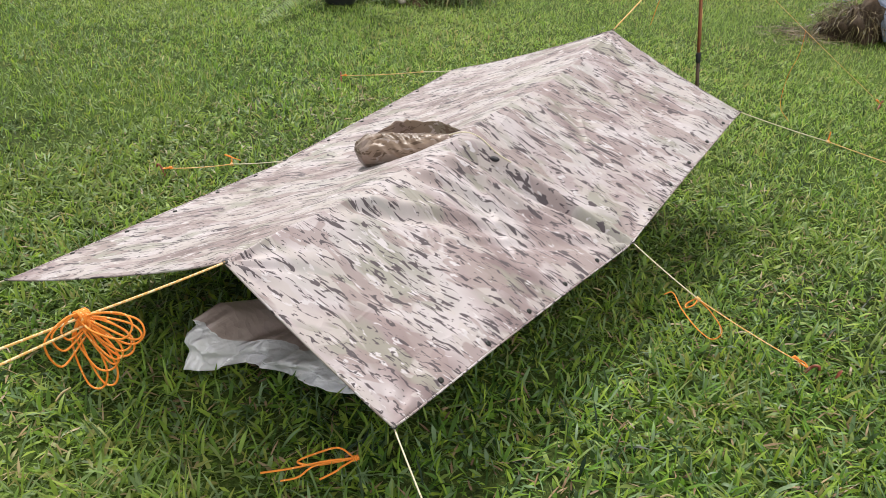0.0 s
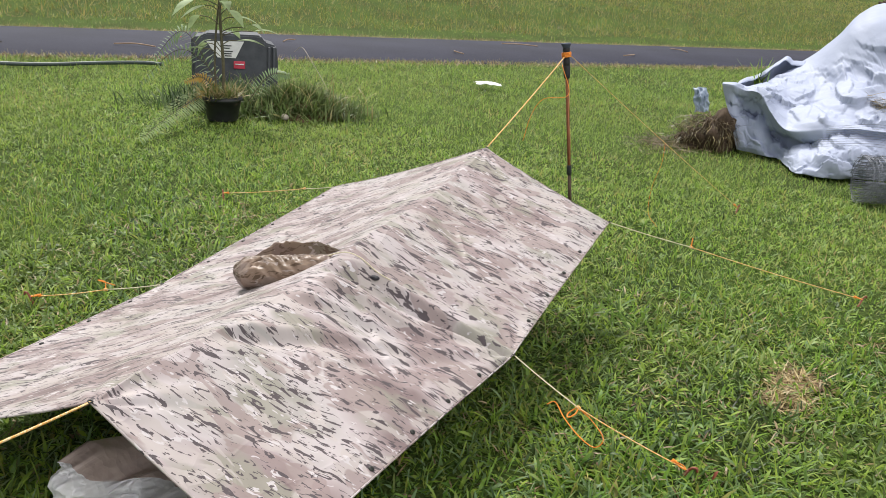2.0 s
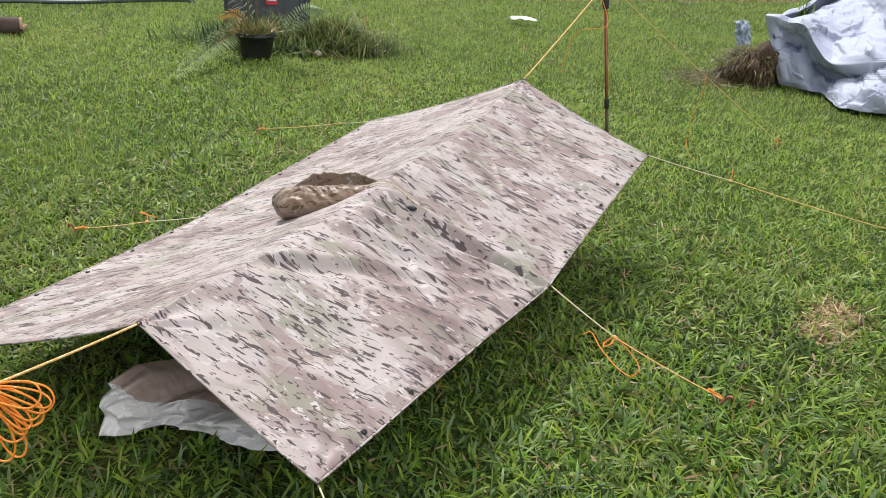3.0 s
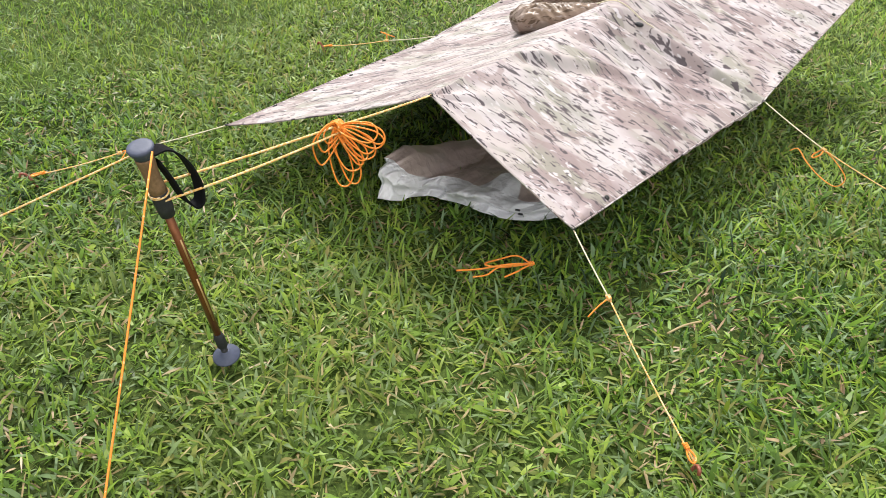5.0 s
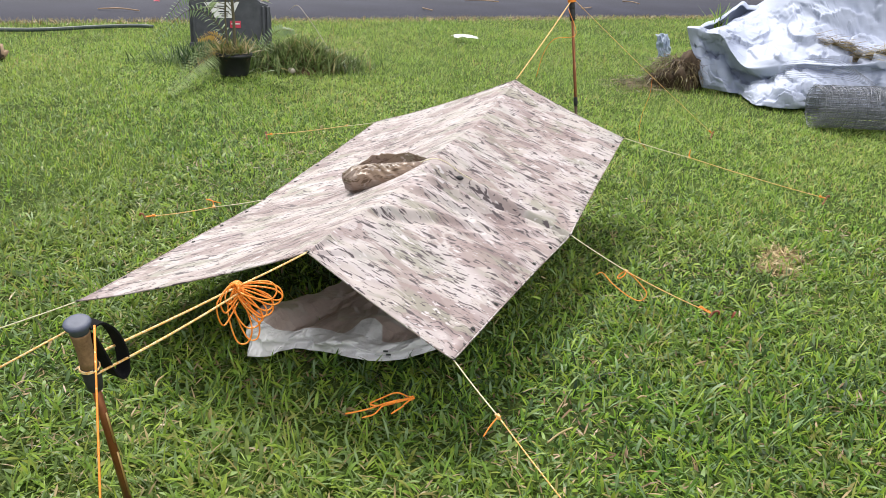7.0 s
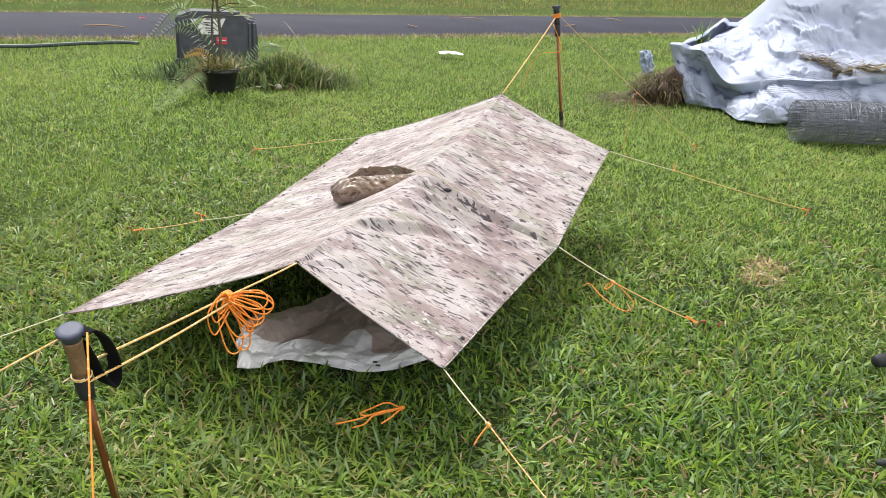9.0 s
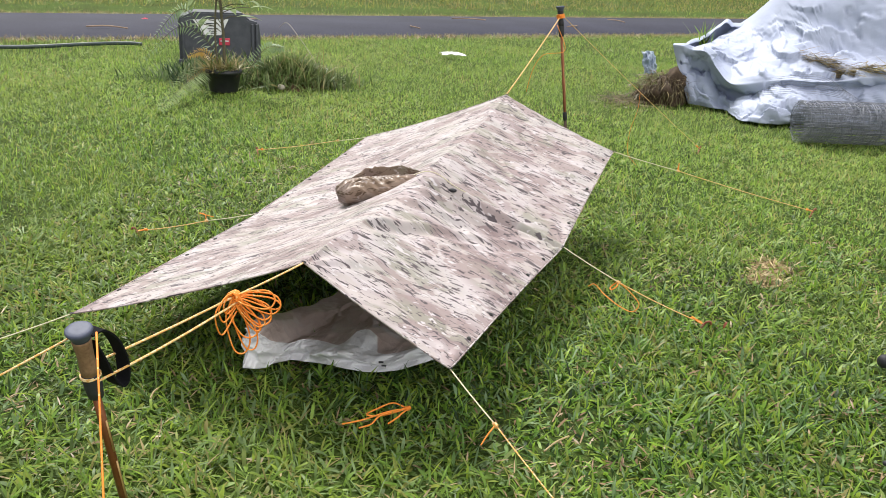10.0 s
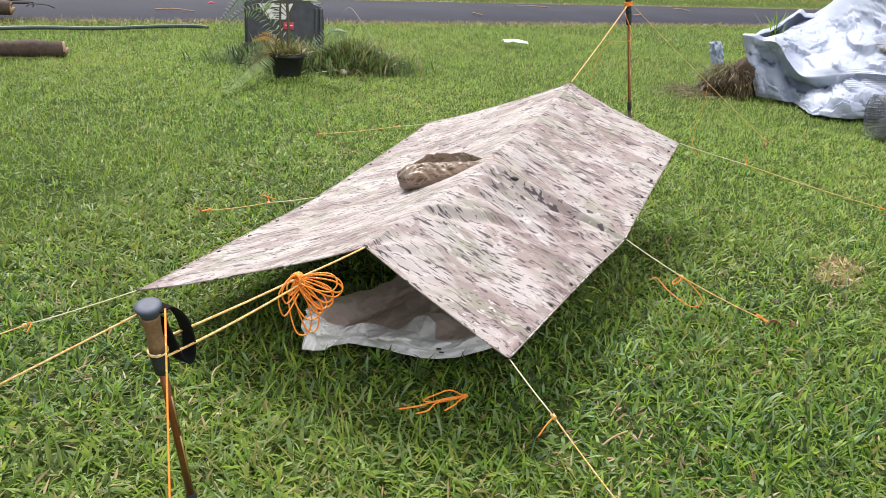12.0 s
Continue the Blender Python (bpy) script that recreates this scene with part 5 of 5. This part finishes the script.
def build_root_ball():
    at = Vector((0.52, 6.34, -0.03))
    r = thing("root_ball", at, "uprooted clod of brown earth with dry roots", "roots")
    part("clod", lump((0.10, 0.02, 0.08), (0.15, 0.17, 0.22), 5.0, 0.6, 3), SOILPOT, r)
    part("clod", lump((-0.07, -0.02, 0.03), (0.16, 0.14, 0.12), 9.0, 0.6, 3), SOILPOT, r)
    rs = np.random.RandomState(8)
    n = 900
    th, ph = rs.rand(n) * 6.283, rs.rand(n) * 1.4
    dirs = np.stack([np.cos(th) * np.sin(ph + 0.2), np.sin(th) * np.sin(ph + 0.2), np.cos(ph)], 1)
    roots = np.array([0.06, 0.02, 0.05]) + dirs * np.array([0.21, 0.19, 0.24]) * rs.uniform(0.7, 1.0, (n, 1)) - np.array([0.14, 0, 0]) * (1 - dirs[:, 2:]) * (dirs[:, :1] < 0)
    v, q = blades(roots, rs.uniform(0.06, 0.20, n), rs.uniform(0.003, 0.006, n), th + rs.normal(0, 0.8, n), rs.uniform(0.6, 2.4, n), 4, rs, 2.2)
    w = array_mesh("root_tangle", v, q, ROOTS)
    w.parent = r
    tagged(w, "tangle of dry straw-coloured roots", kind="stuff")
    n = 800
    xy = np.stack([0.26 + 0.16 * rs.normal(0, 1, n), 6.15 + 0.20 * rs.normal(0, 1, n)], 1)
    v, q = blades(np.stack([xy[:, 0], xy[:, 1], np.full(n, 0.0)], 1), rs.uniform(0.05, 0.15, n), rs.uniform(0.003, 0.006, n), rs.rand(n) * 6.283, rs.uniform(1.3, 1.7, n), 3, rs, 0.2)
    tagged(array_mesh("scattered_straw", v, q, ROOTS), "brown dead grass and roots scattered on the lawn", "straw", kind="stuff")


build_root_ball()


def build_wire_roll():
    """A roll of welded wire mesh: long wires in coiled layers, and hoops."""
    a, d = Vector((1.72, 5.12, 0.165)), Vector((0.92, 0.385, 0)).normalized()
    g = thing("wire_mesh_roll", a, "roll of grey galvanised welded wire mesh", "wire mesh")
    s, u = Vector((-d.y, d.x, 0)), Vector((0, 0, 1))
    length = 1.35
    for k in range(132):
        ang = k * 2 * math.pi / 33 + 0.16 * noise.noise((k * 3.1, 2, 2))
        r = 0.170 - 0.011 * (k / 33) * 2.2 + 0.010 * noise.noise((k * 0.7, 0, 0))
        line = [d * (length * t) + (s * math.cos(ang + 0.22 * noise.noise((k * 1.37, t * 3, 0))) + u * math.sin(ang + 0.22 * noise.noise((k * 1.37, t * 3, 0)))) * r * (1 + 0.10 * noise.noise((t * 4, k * 0.2, 1))) for t in np.linspace(-0.01, 1, 7)]
        part("long_wire", tube(line, 0.0019, 4, False), WIRE, g)
    for k in range(40):
        t = k / 39 * length + 0.02 * noise.noise((k * 1.7, 0, 0))
        line = [d * (t + 0.05 * noise.noise((j * 0.25, k * 1.3, 0))) + (s * math.cos(j * 2 * math.pi / 24) + u * math.sin(j * 2 * math.pi / 24)) * (0.170 - 0.030 * j / 72 + 0.008 * noise.noise((j * 0.4, k * 2.1, 4))) for j in range(73)]
        part("hoop_wire", tube(line, 0.0019, 4, False), WIRE, g)
    for k in range(10):
        y0 = 0.03 * k
        part("loose_wire", tube(smooth_line([d * 0.5 + u * (0.17 + 0.004 * k) + s * y0, d * (0.1 + 0.02 * k) + u * (0.21 + 0.012 * k) + s * (0.10 + y0), d * (-0.28 + 0.02 * k) + u * (0.15 + 0.014 * k) + s * (0.25 + y0 * 0.6)], 5), 0.0012, 4, False), WIRE, g)


build_wire_roll()


def build_hay():
    rs = np.random.RandomState(31)
    n = 700
    t = rs.rand(n) ** 0.8
    row = 2.72 - 0.55 * t + rs.normal(0, 0.03 + 0.10 * t, n)
    spots = [heap_surface(1.69 + 0.85 * k, min(max(r, 2.02), 3.2)) for k, r in zip(t, row)]
    x, y = np.array([p.x for p in spots]), np.array([p.y for p in spots])
    z = np.array([p.z for p in spots]) + 0.004 + 0.05 * rs.rand(n) * t
    az = np.where(rs.rand(n) < 0.7, rs.normal(-0.35, 0.4, n), rs.rand(n) * 6.283)
    v, q = blades(np.stack([x, y, z], 1), rs.uniform(0.08, 0.22, n), rs.uniform(0.003, 0.006, n), az, rs.uniform(1.1, 1.75, n), 3, rs, 0.3)
    tagged(array_mesh("hay", v, q, HAY), "brown dry hay lying on the tarpaulin", "hay", kind="stuff")
    n = 26
    r = np.stack([0.86 + rs.normal(0, 0.03, n), 6.90 + rs.normal(0, 0.03, n), np.full(n, 0.48)], 1)
    v, q = blades(r, rs.uniform(0.15, 0.34, n), rs.uniform(0.008, 0.014, n), rs.rand(n) * 6.283, rs.uniform(0.1, 0.9, n), 3, rs)
    tagged(array_mesh("grass_tuft", v, q, GRASS), "tuft of green grass behind the tarpaulin", "grass", kind="stuff")


build_hay()


def crumple(name, at, size, seed, mat, label, category, turn=0.0, lift=0.0):
    verts, faces, n = [], [], 22
    for i in range(n + 1):
        for j in range(n + 1):
            a, b = i / n - 0.5, j / n - 0.5
            q = Vector((a * 4 + seed, b * 4, seed))
            z = lift * (0.25 - a * a - b * b) * 3 + size[2] * (0.6 * noise.noise(q) + 0.7 * (0.5 - abs(noise.noise(q * 2.1))))
            p = Vector((a * size[0] * (1 + 0.3 * noise.noise(q * 0.8)), b * size[1] * (1 + 0.3 * noise.noise(q * 0.8 + Vector((4, 4, 4)))), max(z, 0.0)))
            verts.append(Matrix.Rotation(turn, 3, "Z") @ p)
    for i in range(n):
        for j in range(n):
            k = i * (n + 1) + j
            faces.append((k, k + n + 1, k + n + 2, k + 1))
    ob = part(name, (verts, faces), mat)
    ob.location = at
    ob.modifiers.new("thick", "SOLIDIFY").thickness = 0.002
    return tagged(ob, label, category)


scrap = crumple("plastic_scrap", (0.27, 8.10, 0.14), (0.15, 0.26, 0.09), 7.9, BAGFILM, "crumpled pale blue plastic scrap on the grass", "plastic scrap", 0.2, 0.03)
scrap.rotation_euler = (radians(68), 0, radians(12))
crumple("white_scrap", (-2.0, 7.74, 0.045), (0.30, 0.14, 0.035), 9.0, WHITE, "flat white scrap lying on the lawn", "scrap", 0.35, 0.02)
crumple("road_scrap", (-6.65, 8.10, 0.035), (0.08, 0.03, 0.008), 12.0, REDLAB, "small red scrap lying on the road", "scrap", 0.7, 0.02)
for i, (s, k, ln) in enumerate(((0.9, 9.4, 0.5), (3.2, 10.1, 0.35), (5.6, 9.2, 0.3), (7.6, 10.4, 0.6), (9.0, 9.6, 0.4), (10.6, 10.6, 0.45))):
    x, y = ROAD_DIR.x * s + ROAD_NOR.x * k, ROAD_DIR.y * s + ROAD_NOR.y * k
    st = part("fallen_twig", tube(smooth_line([(0, 0, 0), (0.5 * ln, 0.05, 0.012), (ln, -0.02 + 0.08 * (i % 2), 0.0)], 5), 0.009, 6), CUTWOOD)
    st.location, st.rotation_euler = (x, y, 0.04), (0, 0, 0.5 + i)
    tagged(st, "pale dry twig lying on the road", "twig", "twigs on the road")
STICKS = thing("stick_bundle", (3.4, 22.5, 0.7), "bundle of grey sticks on the far bank", "sticks")
for i in range(7):
    part("stick", tube([(-0.9 + 0.1 * i, 0.05 * i, 0.35 + 0.03 * i), (0.9 + 0.05 * i, -0.1 * i, 0.05 + 0.02 * i)], 0.03, 6), BARK, STICKS)

# small things in the near grass
leaf_red = part("dead_leaf", leaf_mesh((0, 0, 0.0), (0.012, 0.010, 0.040), 0.013, 0.010), STAKE)
leaf_red.location = (1.214, 1.124, 0.015)
tagged(leaf_red, "curled red-brown dead leaf in the grass", "leaf")
for i, (x, y, a, ln) in enumerate(((0.745, 0.005, 1.0, 0.10), (0.36, -0.62, 2.1, 0.03), (0.95, 0.35, 0.4, 0.03), (-0.4, -0.2, 1.7, 0.05), (1.5, 2.6, 0.3, 0.05))):
    st = part("dry_stalk", tube(smooth_line([(0, 0, 0), (0.5 * ln, 0.003, 0.006), (ln, 0, 0.004)], 4), 0.0028, 6), DRY)
    st.location, st.rotation_euler = (x, y, 0.035), (0, -0.1, a)
    tagged(st, "pale dry stalk lying on the grass", "stalk", "dry stalks")


def build_dark_grip(at, turn, ln, r, label):
    at = Vector(at)
    g = thing("dark_rod", at, label, "rod", "dark rods on the grass")
    d = Vector((math.cos(turn), math.sin(turn), 0.12))
    part("end_cap", lathe([(-0.004, r * 0.5), (0.0, r * 0.95), (0.012, r * 1.15), (0.05, r * 1.15), (0.055, r)], (0, 0, 0), d, 16), RUBBER, g, "black rubber end cap")
    part("rod", lathe([(0.05, r), (ln, r)], (0, 0, 0), d, 16), CAPGREY, g)


build_dark_grip((1.755, 1.045, 0.035), 0.45, 0.5, 0.022, "black-capped grey rod lying in the grass")
build_dark_grip((1.668, 0.35, 0.030), 0.25, 0.4, 0.008, "thin dark rod lying in the grass")

# ---- the lawn: blade by blade, dense near the shelter and coarser farther off ----
BARE = ((1.43, 2.02, 0.105), (1.40, 1.82, 0.085), (0.30, 6.25, 0.42))


def lawn_patch(rs, n, area, size, width, segs, keep=None, flat=0.80):
    x0, x1, y0, y1 = area
    xy = np.stack([rs.uniform(x0, x1, n), rs.uniform(y0, y1, n)], 1)
    ok = np.ones(n, bool)
    for bx, by, br in BARE:
        dist = np.hypot(xy[:, 0] - bx, (xy[:, 1] - by) * 1.0)
        ok &= (dist > br * rs.uniform(0.55, 1.15, n)) | (rs.rand(n) < 0.16)
    thin = np.sin(xy[:, 0] * 7.3 + 2.1 * np.sin(xy[:, 1] * 5.9)) * np.sin(xy[:, 1] * 8.1 + 1.9 * np.sin(xy[:, 0] * 6.7 + 1))
    ok &= rs.rand(n) > 0.5 * np.clip((thin - 0.5) / 0.45, 0, 1)
    if keep is not None:
        ok &= keep(xy[:, 0], xy[:, 1])
    xy = xy[ok]
    n = len(xy)
    # tufts: blades gather towards a jittered lattice and share a leaning
    cell = np.floor(xy / 0.055)
    key = np.sin(cell[:, 0] * 12.9898 + cell[:, 1] * 78.233) * 43758.5453
    key = key - np.floor(key)
    centre = (cell + 0.5) * 0.055
    xy = xy + (centre - xy) * 0.35 * key[:, None]
    patch = np.sin(xy[:, 0] * 5.1 + 1.3 * np.sin(xy[:, 1] * 3.7)) * np.sin(xy[:, 1] * 4.3 + 1.7 * np.sin(xy[:, 0] * 2.9))
    lush = 1.0 + 0.22 * patch + 0.35 * (key - 0.5)
    az = np.where(rs.rand(n) < 0.25, key * 17.0 + rs.normal(0, 0.8, n), rs.rand(n) * 6.283)
    lean = np.clip(rs.normal(flat, 0.46, n), 0.0, 1.6)
    narrow = rs.rand(n) < 0.55
    width = np.where(narrow, 0.62, 1.12) * width
    lush = lush * np.where(narrow, 1.18, 0.95)
    z = ground_height(xy[:, 0], xy[:, 1])
    roots = np.stack([xy[:, 0], xy[:, 1], z - 0.004], 1)
    return blades(roots, size * lush * rs.uniform(0.5, 1.3, n), width * rs.uniform(0.6, 1.35, n), az, lean, segs, rs, 0.9)


def build_lawn():
    rs = np.random.RandomState(3)
    lane = lambda x, y: -0.759 * x + 0.651 * y
    near_edge = lambda x, y: lane(x, y) < ROAD_NEAR - 0.02
    sets = [
        lawn_patch(rs, 160000, (-1.9, 2.6, -1.6, 2.4), 0.054, 0.0082, 3, flat=1.12),
        lawn_patch(rs, 36000, (-3.9, -1.9, -1.6, 2.4), 0.052, 0.0065, 2, flat=0.95),
        lawn_patch(rs, 145000, (-5.0, 3.6, 2.4, 5.2), 0.046, 0.0076, 2, flat=1.0),
        lawn_patch(rs, 60000, (-4.0, 4.5, -4.6, -1.6), 0.056, 0.011, 1, flat=1.05),
        lawn_patch(rs, 52000, (2.6, 5.4, -1.6, 2.4), 0.054, 0.010, 1, flat=1.05),
        lawn_patch(rs, 20000, (3.6, 6.5, 2.4, 9.5), 0.060, 0.013, 1, flat=0.95),
        lawn_patch(rs, 16000, (-7.0, -3.9, -1.6, 0.6), 0.060, 0.012, 1, flat=0.95),
        lawn_patch(rs, 22000, (-7.0, -3.9, 0.6, 2.4), 0.055, 0.009, 1, near_edge, flat=1.05),
        lawn_patch(rs, 26000, (-8.0, -5.0, 2.4, 5.2), 0.055, 0.009, 1, near_edge, flat=1.05),
        lawn_patch(rs, 20000, (-9.0, -5.5, 5.2, 8.0), 0.055, 0.010, 1, near_edge, flat=1.05),
        lawn_patch(rs, 150000, (-5.5, 3.6, 5.2, 9.5), 0.052, 0.0085, 1, near_edge, flat=1.05),
        lawn_patch(rs, 75000, (-4.0, 4.5, 9.5, 17.0), 0.060, 0.012, 1, near_edge, flat=1.05),
        lawn_patch(rs, 60000, (-16.0, 10.0, 5.0, 30.0), 0.060, 0.014, 1, lambda x, y: (lane(x, y) > ROAD_FAR + 0.02) & (lane(x, y) < ROAD_FAR + 1.6), flat=1.05),
    ]
    bank = lawn_patch(rs, 160000, (-16.0, 10.0, 5.0, 34.0), 0.120, 0.016, 1, lambda x, y: (lane(x, y) > ROAD_FAR + 1.2) & (lane(x, y) < ROAD_FAR + 12), flat=0.85)
    tagged(array_mesh("bank_grass", *bank, BANK), "rough olive and straw-coloured grass on the bank", "grass", kind="stuff")
    # lush green round the shelter; farther off drier blades, with sunlit brightness painted into their colour
    for name, mat, label, pale in (("lawn_grass", GRASS, "broad-bladed bright green lawn grass", False), ("pale_lawn_grass", LAWN, "yellow-green lawn grass, coloured paler to look sunlit", True)):
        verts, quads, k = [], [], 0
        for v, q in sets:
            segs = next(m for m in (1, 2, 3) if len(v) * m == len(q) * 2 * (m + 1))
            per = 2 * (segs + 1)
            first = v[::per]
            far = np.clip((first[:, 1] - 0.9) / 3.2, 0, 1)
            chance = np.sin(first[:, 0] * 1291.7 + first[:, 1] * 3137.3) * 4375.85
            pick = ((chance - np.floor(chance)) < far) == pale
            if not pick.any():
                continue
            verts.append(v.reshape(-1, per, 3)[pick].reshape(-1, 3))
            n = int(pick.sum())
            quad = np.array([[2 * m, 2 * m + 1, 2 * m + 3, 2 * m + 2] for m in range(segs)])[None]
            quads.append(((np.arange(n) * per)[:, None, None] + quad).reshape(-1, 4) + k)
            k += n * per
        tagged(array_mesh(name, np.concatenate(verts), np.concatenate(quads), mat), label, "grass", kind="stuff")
    # dry, trodden fringe along both edges of the road
    m = 15000
    s, far = rs.uniform(-6, 18, m), rs.rand(m) < 0.4
    k = np.where(far, ROAD_FAR + 0.02 + 0.10 * rs.rand(m), ROAD_NEAR - 0.01 - 0.34 * rs.rand(m) ** 2)
    xy = np.stack([ROAD_DIR.x * s + ROAD_NOR.x * k, ROAD_DIR.y * s + ROAD_NOR.y * k], 1)
    v, q = blades(np.stack([xy[:, 0], xy[:, 1], np.full(m, -0.005)], 1), rs.uniform(0.03, 0.08, m), rs.uniform(0.006, 0.012, m), rs.rand(m) * 6.283, rs.uniform(0.5, 1.4, m), 1, rs)
    tagged(array_mesh("road_fringe", v, q, DRY), "dry trodden grass along the road's edges", "grass", kind="stuff")
    # dead blades and straw in the bare patches and through the sward
    n = 14000
    xy = np.stack([rs.uniform(-1.9, 2.6, n), rs.uniform(-1.5, 2.6, n)], 1)
    extra = np.concatenate([np.stack([bx + 0.55 * br * rs.normal(0, 1, m), by + 0.6 * br * rs.normal(0, 1, m)], 1) for (bx, by, br), m in zip(BARE[:2], (330, 420))])
    thin = np.sin(xy[:, 0] * 7.3 + 2.1 * np.sin(xy[:, 1] * 5.9)) * np.sin(xy[:, 1] * 8.1 + 1.9 * np.sin(xy[:, 0] * 6.7 + 1))
    xy = xy[(thin > 0.35) | (rs.rand(n) < 0.45)]
    n = len(xy)
    v, q = blades(np.stack([xy[:, 0], xy[:, 1], ground_height(xy[:, 0], xy[:, 1]) + 0.012 * rs.rand(n)], 1), rs.uniform(0.02, 0.06, n), rs.uniform(0.003, 0.007, n),
                  rs.rand(n) * 6.283, rs.uniform(0.9, 1.55, n), 2, rs, 0.4)
    m = len(extra)
    w, p = blades(np.stack([extra[:, 0], extra[:, 1], ground_height(extra[:, 0], extra[:, 1]) + 0.015 * rs.rand(m)], 1), rs.uniform(0.025, 0.07, m), rs.uniform(0.003, 0.006, m),
                  rs.rand(m) * 6.283, rs.uniform(1.0, 1.6, m), 2, rs, 0.3)
    tagged(array_mesh("bleached_straw", w, p, DRY), "bleached straw lying on the bare patches", "straw", kind="stuff")
    tagged(array_mesh("dead_grass", v, q, HAY), "dead straw-coloured blades among the grass", "straw", kind="stuff")


build_lawn()
for i, (bx, by, br) in enumerate(BARE[:2]):
    tagged(part("bare_earth", lump((bx, by, -0.022), (br * 1.05, br * 1.05, 0.012), 3.0 + i, 0.35, 3), EARTH), "bare brown patch of earth with dead grass", "earth", "bare patches")
